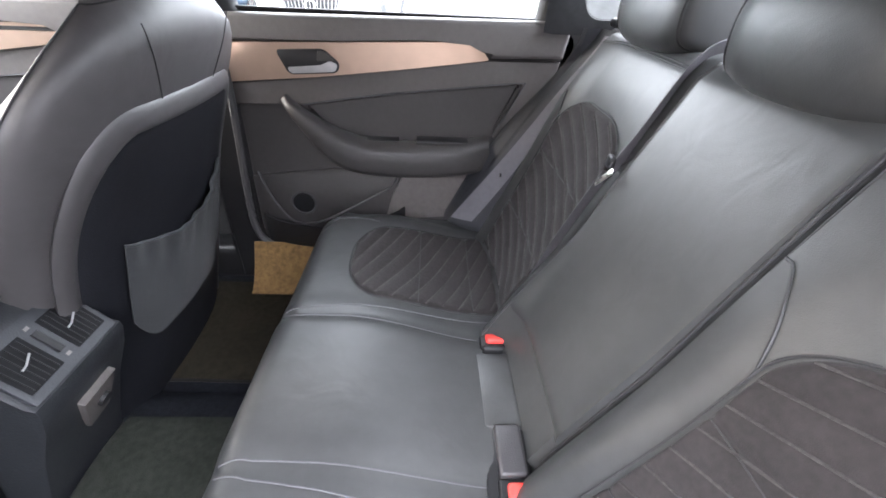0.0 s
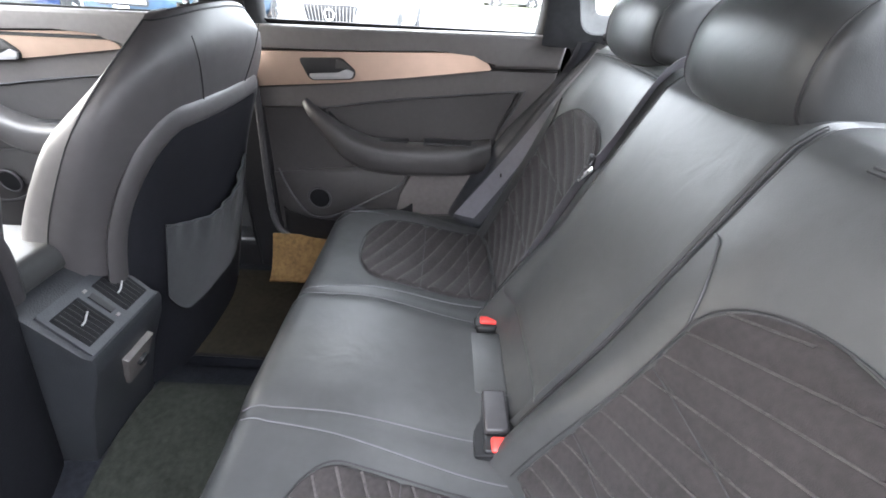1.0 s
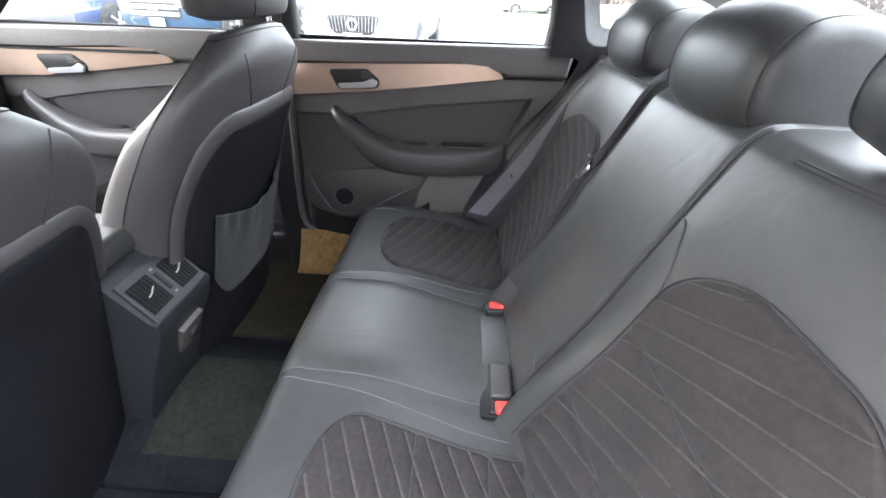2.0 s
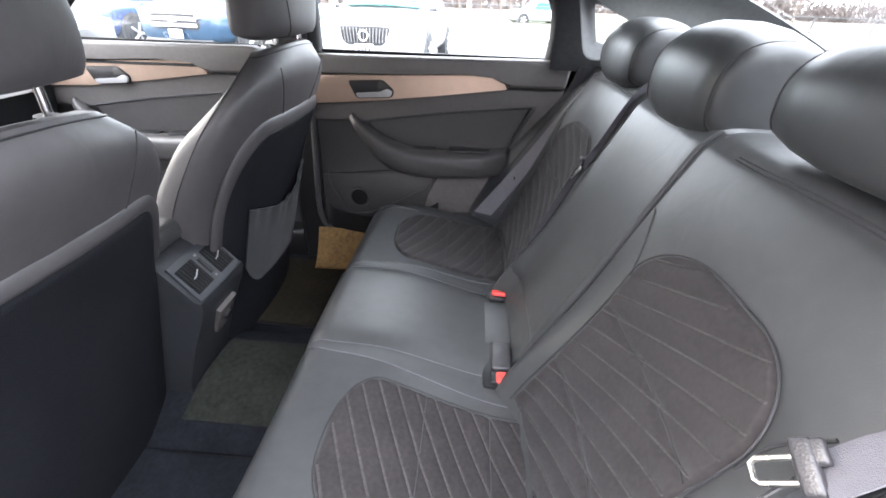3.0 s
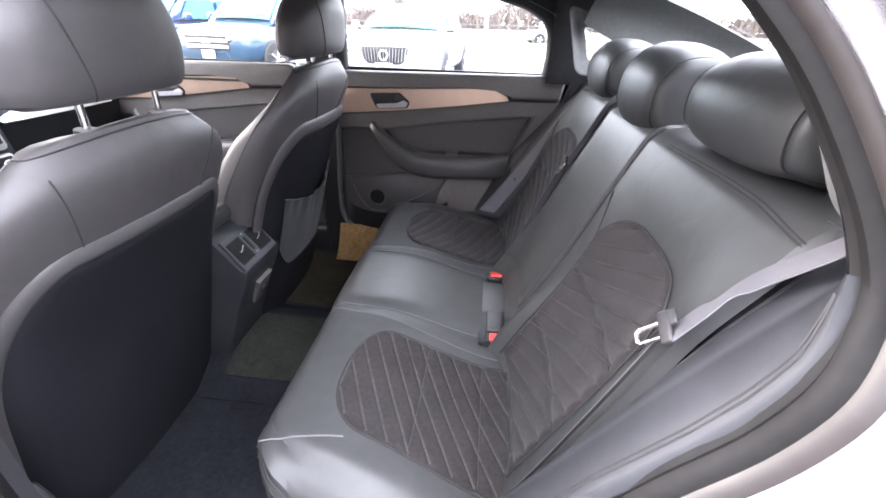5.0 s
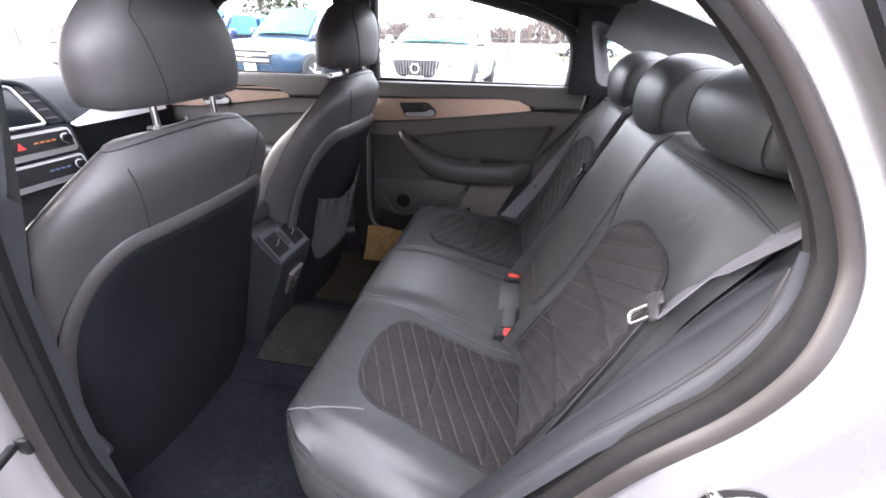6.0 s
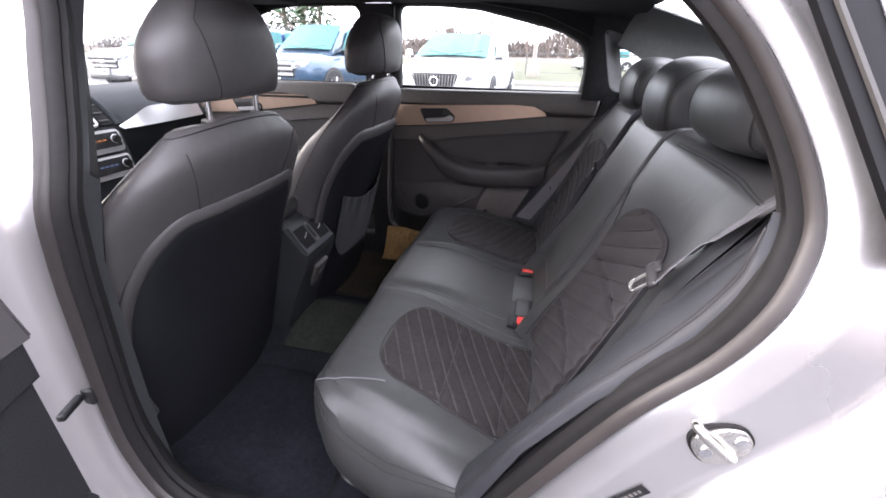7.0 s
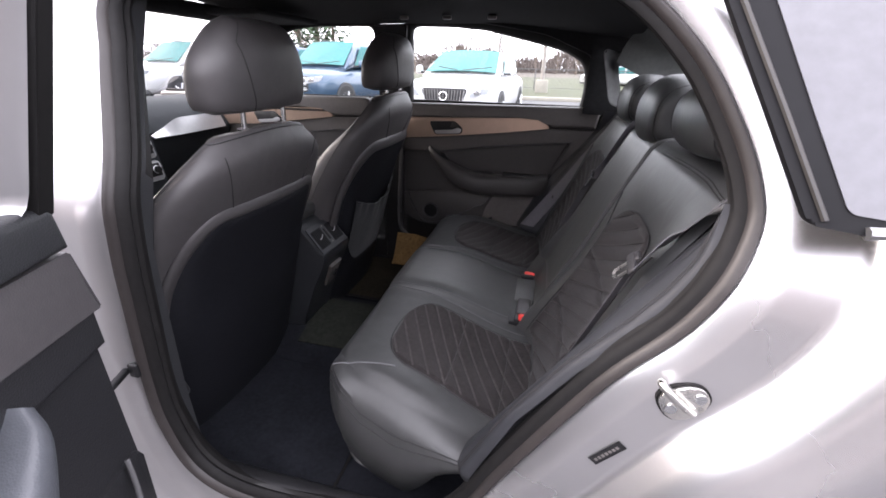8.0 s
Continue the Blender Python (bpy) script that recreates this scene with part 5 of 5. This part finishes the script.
OVAL = [(0.029 * math.copysign(abs(math.cos(k)) ** 0.8, math.cos(k)), 0.021 * math.copysign(abs(math.sin(k)) ** 0.8, math.sin(k)) * (1.12 - 0.2 * math.cos(k))) for k in np.linspace(0, 2 * math.pi, 28, endpoint=False)]
part("gasket", prism([(p * 1.08, q * 1.1) for p, q in OVAL], on_jamb, -0.004, 0.002), RUBBER, striker)
part("plate", prism(OVAL, on_jamb, 0.0, 0.006, 0.002), STEEL, striker, "plated steel base plate")
part("loop", tube(smooth_line([on_jamb(0.004, -0.016, 0.003), on_jamb(0.002, -0.008, 0.014), on_jamb(-0.004, 0.018, 0.020), on_jamb(-0.008, 0.040, 0.021), on_jamb(-0.010, 0.044, 0.010), on_jamb(-0.008, 0.020, 0.003)], 24), 0.005, 10), STEEL, striker, "steel striker loop")
for p in (-0.018, 0.019):
    part("screw", tube([on_jamb(p, 0, 0.004), on_jamb(p, 0, 0.0085)], 0.007, 12, up=(0, 0, 1)), CHROME, striker)
label = thing("data_label", "small black sticker with pale marks on the door surround", "sticker", (0.135, -0.79, 0.665))
LA, LB = Vector((0.116, -0.7890, 0.650)), Vector((0.150, -0.7893, 0.693))
ld = (LB - LA)
ln = Vector((-ld.z, 0, ld.x)).normalized() * 0.016
part("film", prism([(0, -0.5), (1, -0.5), (1, 0.5), (0, 0.5)], lambda p, q, d: LA + ld * p + ln * q + Vector((0, -d, 0)), 0, 0.001), PLASTIC_BLACK, label)
for k in range(7):
    part("mark", prism([(0.1 + 0.115 * k, -0.16), (0.17 + 0.115 * k, -0.16), (0.17 + 0.115 * k, 0.16), (0.1 + 0.115 * k, 0.16)], lambda p, q, d: LA + ld * p + ln * q + Vector((0, -d, 0)), 0.001, 0.0014), PLASTIC_LIGHT, label)
check = thing("door_check", "black door check strap on the pillar", "door check", (-0.757, -0.79, 0.606))
part("arm", rbox((-0.746, -0.798, 0.606), (0.014, 0.055, 0.014), 0.005, 3, (0, 0, 20)), PLASTIC_BLACK, check)
part("bracket", rbox((-0.741, -0.770, 0.606), (0.022, 0.012, 0.034), 0.005, 3), PLASTIC_BLACK, check)

# quarter window outside, behind the opening
quarter = thing("quarter_window", "dark quarter window with a black border in the silver body", "car window", (0.4, -0.88, 1.04))
QW = [(0.132, 1.285), (0.156, 1.234), (0.199, 1.134), (0.238, 1.042), (0.285, 1.037), (0.40, 1.048), (0.712, 1.062), (0.684, 1.115), (0.504, 1.245), (0.29, 1.305)]
part("border", prism(rounded(QW, 0.006), lambda p, q, d: leant(p, q, -0.868 - d), 0, 0.012, 0.004, 3), VENT_BLACK, quarter, "black rubber border")
part("pane", prism(rounded([(0.176, 1.285), (0.198, 1.234), (0.236, 1.135), (0.268, 1.054), (0.30, 1.051), (0.66, 1.070), (0.618, 1.115), (0.46, 1.220), (0.31, 1.272)], 0.008), lambda p, q, d: leant(p, q, -0.868 - d), 0.0, 0.0135), material("dark_tinted_glass", (0.10, 0.10, 0.11), 0.06, vary=0.1), quarter, "dark tinted pane")
part("bright_strip", tube([Vector(leant(p, q, -0.882)) for p, q in ((0.148, 1.28), (0.169, 1.234), (0.213, 1.134), (0.250, 1.047))], 0.003, 6, up=(0, 1, 0)), DULL_LINE, quarter, "dull grey edge strip")
part("lower_strip", tube([Vector(leant(p, q, -0.882)) for p, q in ((0.282, 1.040), (0.40, 1.046), (0.704, 1.060))], 0.006, 8, up=(0, 1, 0)), BRIGHT_LINE, quarter, "bright lower strip")

# ---- outside: kerb, grass, fence, lamp, trees ----
GRASS = material("rough_grass", (0.030, 0.044, 0.012), 0.95, vary=0.4, scale=2, grain=0.8, grain_scale=40, spots=(0.055, 0.056, 0.022))
CONCRETE = material("pale_concrete", (0.25, 0.235, 0.20), 0.9, vary=0.12, scale=3, grain=0.4, grain_scale=120)
verge = part("verge", grid(lambda u, v: (-160 + 320 * u, 18.2 + 40 * v, 0.14 + 0.3 * v), 10, 6), GRASS)
tagged(verge, "dull green grass verge beyond the car park", "grass", kind="structure")
kerb = part("kerb", rbox((0, 18.1, 0.07), (320, 0.3, 0.16), 0.03), CONCRETE)
tagged(kerb, "pale concrete kerb along the grass", "kerb", kind="structure")
far_field = part("field", grid(lambda u, v: (-400 + 800 * u, 58 + 200 * v, 0.44 + 1.2 * v), 10, 6), material("dry_field", (0.06, 0.047, 0.035), 0.95, vary=0.3, scale=0.3))
tagged(far_field, "brown winter field beyond the fence", "field", kind="structure")

fence = thing("mesh_fence", "dark wire mesh fence on steel posts along the grass", "fence", (0, 24.3, 0.2))
DARK_STEEL = material("dark_galvanised_steel", (0.10, 0.10, 0.10), 0.5, metal=0.6, vary=0.15)
for k in range(26):
    x = -40 + 3.0 * k
    part("post", tube([Vector((x, 24.3, 0.15)), Vector((x, 24.3, 1.30))], 0.035, 8, up=(0, 1, 0)), DARK_STEEL, fence)
for z in (0.3, 1.27):
    part("rail", tube([Vector((-40, 24.3, z)), Vector((35, 24.3, z))], 0.03 if z > 1 else 0.012, 6), DARK_STEEL, fence)
wires = []
for k in range(300):
    x = -40 + 0.25 * k
    for s in (-1, 1):
        wires.append(((x, 24.3, 0.3), (x + s * 0.97, 24.3, 1.27)))
bm = bmesh.new()
for a, b in wires:
    v = [bm.verts.new((a[0] - 0.004, 24.3, a[2])), bm.verts.new((a[0] + 0.004, 24.3, a[2])), bm.verts.new((b[0] + 0.004, 24.3, b[2])), bm.verts.new((b[0] - 0.004, 24.3, b[2]))]
    bm.faces.new(v)
wire = part("mesh", bm, DARK_STEEL, fence)
wire["kind"] = "stuff"

lamp = thing("street_lamp", "grey lamp post on a square concrete base", "lamp post", (-0.53, 21.8, 0))
part("base", rbox((-0.53, 21.8, 0.42), (0.62, 0.62, 0.72), 0.04), CONCRETE, lamp, "square concrete base")
part("pole", tube([Vector((-0.53, 21.8, 0.75)), Vector((-0.53, 21.8, 9.5))], lambda t: 0.10 - 0.04 * t, 12, up=(0, 1, 0)), material("grey_painted_steel", (0.2, 0.18, 0.16), 0.5, vary=0.1), lamp)
part("head", rbox((-0.53, 21.4, 9.5), (0.4, 0.9, 0.16), 0.05), DARK_STEEL, lamp)
sign_post = thing("thin_post", "thin dark post standing beyond the parked cars", "post", (-5.8, 30.0, 0))
part("pole", tube([Vector((-5.8, 30.0, 0)), Vector((-5.8, 30.0, 7.0))], 0.05, 8, up=(0, 1, 0)), DARK_STEEL, sign_post)

BARK = material("grey_brown_bark", (0.12, 0.095, 0.075), 0.95, vary=0.3, scale=6, grain=0.6, grain_scale=60)
TWIGS = material("bare_brown_twigs", (0.06, 0.046, 0.038), 0.95, vary=0.3, scale=1)
NEEDLES = material("dark_green_needles", (0.03, 0.06, 0.025), 0.9, vary=0.4, scale=3)


def bare_tree(h, seed):
    rnd = random.Random(seed)
    e = thing("bare_tree", "leafless brown tree with fine twigs beyond the car park", "tree", (0, 0, 0), "bare trees")
    part("trunk", tube([Vector((0, 0, 0)), Vector((0.05, 0, h * 0.25)), Vector((-0.04, 0.05, h * 0.55)), Vector((0.02, 0, h * 0.8))], lambda t: h * 0.02 * (1 - 0.8 * t), 8, up=(0, 1, 0)), BARK, e)
    bms = []
    tips = []
    for k in range(16):
        z = h * (0.22 + 0.55 * k / 16)
        a = rnd.uniform(0, 6.28)
        ln_ = h * rnd.uniform(0.22, 0.38)
        b = Vector((math.cos(a) * ln_ * 0.7, math.sin(a) * ln_ * 0.7, z + ln_ * 0.75))
        m_ = Vector((math.cos(a) * ln_ * 0.4, math.sin(a) * ln_ * 0.4, z + ln_ * 0.3))
        line = [Vector((0, 0, z)), m_, b]
        bms.append(tube(line, lambda t: h * 0.007 * (1 - 0.75 * t), 5, up=(0.3, 1, 0.1)))
        tips += [m_, m_.lerp(b, 0.5), b]
    part("limbs", joined(*bms), BARK, e)
    bm = bmesh.new()
    for p in tips:
        for k in range(14):
            d = Vector((rnd.gauss(0, 1), rnd.gauss(0, 1), rnd.gauss(0.5, 0.8))).normalized() * h * rnd.uniform(0.05, 0.15)
            s = d.cross(Vector((rnd.random(), rnd.random(), rnd.random()))).normalized() * h * 0.0016
            bm.faces.new([bm.verts.new(p - s), bm.verts.new(p + s), bm.verts.new(p + d)])
    part("twigs", bm, TWIGS, e)
    return e


def conifer(h, seed):
    rnd = random.Random(seed)
    e = thing("conifer", "dark green conifer behind the parked cars", "tree", (0, 0, 0), "conifers")
    part("trunk", tube([Vector((0, 0, 0)), Vector((0, 0, h))], lambda t: h * 0.018 * (1 - 0.9 * t), 8, up=(0, 1, 0)), BARK, e)
    bm = bmesh.new()
    for k in range(1500):
        t = rnd.random() ** 1.3
        z = h * (0.06 + 0.94 * t)
        r = h * 0.24 * (1 - t) * rnd.uniform(0.3, 1.0) + 0.05
        a = rnd.uniform(0, 6.28)
        c = Vector((math.cos(a) * r, math.sin(a) * r, z - r * 0.25))
        d = Vector((math.cos(a), math.sin(a), -0.3 + rnd.uniform(-0.3, 0.3))) * rnd.uniform(0.2, 0.5)
        s = Vector((-math.sin(a), math.cos(a), rnd.uniform(-0.4, 0.4))) * rnd.uniform(0.05, 0.14)
        bm.faces.new([bm.verts.new(c - s), bm.verts.new(c + s), bm.verts.new(c + d)])
    part("crown", bm, NEEDLES, e)
    return e


kinds = [bare_tree(9.0, 3), bare_tree(7.5, 8)]
kinds[0].matrix_basis = pose(-12.6, 21, 0)
kinds[1].matrix_basis = pose(-15.5, 24, 0, 0, 0, 40)
rnd = random.Random(5)
for k in range(34):
    x = -60 + 3.6 * k + rnd.uniform(-1.5, 1.5)
    copy_thing(kinds[k % 2], pose(x, 84 + rnd.uniform(-8, 22), 0.3, 0, 0, rnd.uniform(0, 360)))
green = conifer(6.5, 2)
green.matrix_basis = pose(-10.3, 18.5, 0)
copy_thing(green, pose(-13.0, 20, 0, 0, 0, 90))
wood = bmesh.new()
for k in range(24000):
    x = rnd.uniform(-130, 130)
    y = rnd.uniform(105, 125)
    z = rnd.uniform(0.3, 6.0) * (0.75 + 0.25 * math.sin(x * 0.21) + 0.12 * math.sin(x * 0.7))
    d = Vector((rnd.gauss(0, 0.5), rnd.gauss(0, 0.5), rnd.uniform(0.6, 1.8)))
    s = Vector((rnd.uniform(0.06, 0.26), 0, 0))
    c = Vector((x, y, z))
    wood.faces.new([wood.verts.new(c - s), wood.verts.new(c + s), wood.verts.new(c + d)])
woods = part("far_woods", wood, material("hazy_brown_twigs", (0.085, 0.068, 0.060), 0.95, vary=0.2, scale=0.2))
tagged(woods, "hazy brown leafless woods on the horizon", "woods", kind="stuff")

# ---- parked cars ----
PLATE = material("pale_number_plate", (0.75, 0.77, 0.8), 0.4, vary=0.06, scale=20)
LENS = material("clear_lamp_lens", (0.45, 0.47, 0.5), 0.12, metal=0.3, vary=0.1, scale=25)
CAR_GLASS = material("pale_teal_car_glass", (0.045, 0.15, 0.15), 0.12, vary=0.15, scale=2, spec=0.06)
DARK_TRIM = material("dark_bumper_plastic", (0.03, 0.03, 0.032), 0.6, vary=0.15)
TYRE = material("black_tyre_rubber", (0.02, 0.02, 0.02), 0.85, vary=0.2, grain=0.3, grain_scale=80)
ALLOY = material("alloy_wheel", (0.6, 0.6, 0.6), 0.3, metal=0.9, vary=0.06)


def parked_car(label, paint, height, hood, bars, upright, width=1.96, long=4.9):
    """A parked car, its nose at the origin and facing -y."""
    e = thing("parked_car", label, "car", (0, 0, 0), "parked cars")
    hw = width / 2

    def section(y, z0, z1, w, n=28, p=4.0):
        c = (z0 + z1) / 2
        return [Vector((math.copysign(abs(math.cos(a)) ** (2 / p), math.cos(a)) * w, y, c + math.copysign(abs(math.sin(a)) ** (2 / p), math.sin(a)) * (z1 - z0) / 2)) for a in np.linspace(0, 2 * math.pi, n, endpoint=False)]
    belt = hood + 0.05
    part("body", loft([section(0.0, 0.36, hood - 0.22, hw * 0.78), section(0.05, 0.30, hood - 0.12, hw * 0.88), section(0.18, 0.26, hood - 0.05, hw * 0.95), section(0.5, 0.25, hood - 0.01, hw * 0.985), section(1.15, 0.25, hood + 0.03, hw),
                       section(2.2, 0.25, belt, hw), section(long - 0.6, 0.25, belt + 0.03, hw), section(long - 0.12, 0.30, belt, hw * 0.95), section(long, 0.42, belt - 0.15, hw * 0.86)]), paint, e)

    def cabin(y, z, w, n=24):
        return [Vector((math.copysign(abs(math.cos(a)) ** 0.45, math.cos(a)) * w, y, belt - 0.08 + (0.5 + 0.5 * math.copysign(abs(math.sin(a)) ** 0.45, math.sin(a))) * (z - belt + 0.08))) for a in np.linspace(0, 2 * math.pi, n, endpoint=False)]
    ys = 1.15
    yr = ys + (0.75 if upright else 0.95)
    top = height
    rings = [cabin(ys, belt - 0.02, hw * 0.88), cabin(ys + (yr - ys) * 0.5, (belt + top) / 2 + 0.02, hw * 0.85), cabin(yr, top - 0.04, hw * 0.76), cabin(yr + 0.4, top, hw * 0.74), cabin(long - 1.4, top - 0.01, hw * 0.74), cabin(long - 0.55, top - 0.10, hw * 0.76) if upright else cabin(long - 1.0, top - 0.2, hw * 0.76), cabin(long - 0.2 if upright else long - 0.6, belt, hw * 0.82)]
    part("cabin", loft(rings), paint, e)
    # glazing, set just proud of the cabin
    a, b = Vector((0, ys + 0.02, belt + 0.02)), Vector((0, yr - 0.01, top - 0.05))
    n_ = Vector((0, -(b - a).z, (b - a).y)).normalized()
    def ws(u, v):
        w = hw * (0.80 - 0.12 * v)
        p = a.lerp(b, v)
        sag = 0.05 * (1 - (2 * u - 1) ** 2)
        return p + n_ * (0.03 + sag * 0.6) + Vector(((2 * u - 1) * w, 0, 0))
    sc = part("windscreen", thick(grid(ws, 14, 8), 0.01), CAR_GLASS, e, "pale reflective windscreen")
    for s in (-1, 1):
        w_line = [a + n_ * 0.06 + Vector((s * 0.05, -0.02, 0.01)), a + n_ * 0.075 + Vector((s * hw * 0.6 + 0.1, 0.0, 0.06))]
        part("wiper", tube(w_line, 0.009, 5), DARK_TRIM, sc)
        for y0, y1 in ((yr + 0.0, 2.85), (2.93, 3.75)):
            part("side_window", prism(rounded([(y0 - (0.35 if y0 < 2.5 else 0), belt + 0.03), (y1, belt + 0.03), (y1, top - 0.12), (y0 + 0.12, top - 0.12)], 0.05), lambda p, q, d: (s * (hw * 0.865 - 0.10 * (q - belt) / (top - belt) + d), p, q), 0, 0.012), CAR_GLASS, e, "dark side window")
        # lamps
        hl = part("headlamp", prism(rounded([(s * hw * 0.52, hood - 0.33), (s * hw * 0.86, hood - 0.27), (s * hw * 0.90, hood - 0.15), (s * hw * 0.55, hood - 0.19)], 0.03), lambda p, q, d: (p, -0.05 + 0.22 * (abs(p) / hw) ** 4 - d, q), -0.05, 0.03, 0.012), LENS, e, "clear headlamp")
        part("reflector", prism(rounded([(s * hw * 0.62, hood - 0.29), (s * hw * 0.74, hood - 0.27), (s * hw * 0.74, hood - 0.19), (s * hw * 0.62, hood - 0.21)], 0.02), lambda p, q, d: (p, -0.05 + 0.22 * (abs(p) / hw) ** 4 - d, q), 0.02, 0.036, 0.004), CHROME, hl)
        part("fog_lamp", prism(rounded([(s * hw * 0.58, 0.46), (s * hw * 0.82, 0.48), (s * hw * 0.84, 0.62), (s * hw * 0.62, 0.60)], 0.03), lambda p, q, d: (p, 0.05 + 0.2 * (abs(p) / hw) ** 4 - d, q), -0.03, 0.02, 0.008), DARK_TRIM, e, "dark fog lamp surround")
        mr = part("door_mirror", headrest((s * (hw + 0.10), 1.55, belt + 0.08), 0.24, 0.17, 0.12), paint, e)
        part("mirror_stalk", tube([Vector((s * hw * 0.9, 1.5, belt + 0.02)), Vector((s * (hw + 0.06), 1.53, belt + 0.03))], 0.025, 8), DARK_TRIM, e)
        # wheels in dark arches
        for y in (0.92, long - 1.05):
            part("wheel_arch", tube([Vector((s * (hw - 0.18), y, 0.37)), Vector((s * (hw + 0.006), y, 0.37))], 0.43, 28), DARK_TRIM, e)
            wh = part("wheel", tube([Vector((s * (hw - 0.20), y, 0.36)), Vector((s * (hw + 0.012), y, 0.36))], 0.36, 32), TYRE, e)
            part("rim", tube([Vector((s * (hw - 0.0), y, 0.36)), Vector((s * (hw + 0.022), y, 0.36))], 0.24, 28), DARK_TRIM, wh)
            for k in range(5):
                t = 2 * math.pi * k / 5
                part("spoke", tube([Vector((s * (hw + 0.022), y, 0.36)), Vector((s * (hw + 0.024), y + 0.235 * math.cos(t), 0.36 + 0.235 * math.sin(t)))], 0.03, 6), ALLOY, wh)
    # grille
    gw, g0, g1 = (0.46, hood - 0.46, hood - 0.18) if not upright else (0.60, hood - 0.52, hood - 0.16)
    gr = part("grille", prism(rounded([(-gw, g1), (gw, g1), (gw * (0.72 if not upright else 0.92), g0), (-gw * (0.72 if not upright else 0.92), g0)], 0.08), lambda p, q, d: (p, -0.01 + 0.15 * (abs(p) / hw) ** 3 - d, q), -0.06, 0.02, 0.008), DARK_TRIM, e, "dark grille opening")
    if bars == "upright":
        for k in range(15):
            x = -gw * 0.86 + gw * 1.72 * k / 14
            inset = 0.04 + 0.18 * max(0, abs(x) / gw - 0.68)
            part("bar", tube([Vector((x * 0.92, -0.042 + 0.15 * (abs(x) / hw) ** 3, g0 + inset)), Vector((x, -0.042 + 0.15 * (abs(x) / hw) ** 3, g1 - 0.025))], 0.010, 6, up=(0, 1, 0)), CHROME, gr)
        part("badge", tube([Vector((0.075 * math.cos(t), -0.055, (g0 + g1) / 2 + 0.075 * math.sin(t))) for t in np.linspace(0, 2 * math.pi, 24, endpoint=False)], 0.012, 8, True, up=(0, 1, 0)), CHROME, gr, "round chrome badge")
    else:
        for k in range(3):
            z = g0 + 0.07 + (g1 - g0 - 0.12) * k / 2
            part("bar", rbox((0, -0.038, z), (gw * 1.8, 0.03, 0.026), 0.010), CHROME if k else ALLOY, gr, "bright grille bar")
        for k in range(6):
            z = g0 + 0.045 + (g1 - g0 - 0.07) * k / 5
            part("rib", rbox((0, -0.032, z), (gw * 1.76, 0.016, 0.010), 0.003), ALLOY, gr)
        part("badge", rbox((0, -0.058, (g0 + g1) / 2), (0.22, 0.02, 0.09), 0.009, 3), ALLOY, gr, "plain oval badge")
    plate = part("number_plate", rbox((0, -0.045, 0.50), (0.32, 0.014, 0.16), 0.004), PLATE, e, "pale plate with dark bars")
    for k in range(4):
        part("plate_bar", rbox((-0.09 + 0.06 * k, -0.054, 0.50), (0.035, 0.004, 0.06), 0.001), DARK_TRIM, plate)
    part("lower_bumper", rbox((0, 0.06, 0.34), (width * 0.80, 0.16, 0.14), 0.05, 3), DARK_TRIM, e)
    if upright:
        for s in (-1, 1):
            part("roof_rail", tube([Vector((s * hw * 0.68, yr + 0.3, top - 0.02)), Vector((s * hw * 0.68, yr + 0.45, top + 0.05)), Vector((s * hw * 0.68, long - 1.3, top + 0.05)), Vector((s * hw * 0.68, long - 1.1, top - 0.03))], 0.02, 6), DARK_TRIM, e)
    return e


PAINT_BLUE = material("steel_blue_car_paint", (0.022, 0.055, 0.10), 0.32, metal=0.3, vary=0.05, scale=2, coat=0.7)
PAINT_DEEP = material("deep_blue_car_paint", (0.02, 0.06, 0.22), 0.28, metal=0.4, vary=0.05, scale=2, coat=0.7)
PAINT_WHITE = material("white_car_paint", (0.5, 0.5, 0.5), 0.3, vary=0.03, scale=2, coat=0.7)
c1 = parked_car("steel blue sport utility car parked nose-out", PAINT_BLUE, 1.78, 1.10, "level", True, 2.0, 5.0)
c1.matrix_basis = pose(-6.2, 8.2, 0, 0, 0, -8)
c2 = parked_car("white car with an upright-barred grille parked nose-out", PAINT_WHITE, 1.56, 1.02, "upright", False, 1.9, 4.9)
c2.matrix_basis = pose(-1.96, 6.7, 0, 0, 0, -3)
c3 = parked_car("deep blue sport utility car parked in the row", PAINT_DEEP, 1.75, 1.08, "level", True, 1.98, 4.9)
c3.matrix_basis = pose(-9.2, 8.8, 0, 0, 0, -8)
c4 = parked_car("white sport utility car parked in the row", PAINT_WHITE, 1.78, 1.10, "level", True, 2.0, 5.0)
c4.matrix_basis = pose(-12.3, 9.2, 0, 0, 0, -8)
c5 = parked_car("small white car parked far off beyond the fence", PAINT_WHITE, 1.6, 1.0, "level", True, 1.9, 4.7)
c5.matrix_basis = pose(2.2, 34.5, 0.1, 0, 0, -80)

# plain low wall behind the walk, unseen, added to cut near-side sky light
light_block = part("unseen_wall", rbox((-4, -8.0, 2.0), (60, 0.4, 4.0), 0.03), material("pale_plaster", (0.27, 0.245, 0.235), 0.85, vary=0.15, scale=1.5, grain=0.12, grain_scale=60))
tagged(light_block, "unseen pale plastered wall added to cut near-side sky light", "wall", kind="structure")
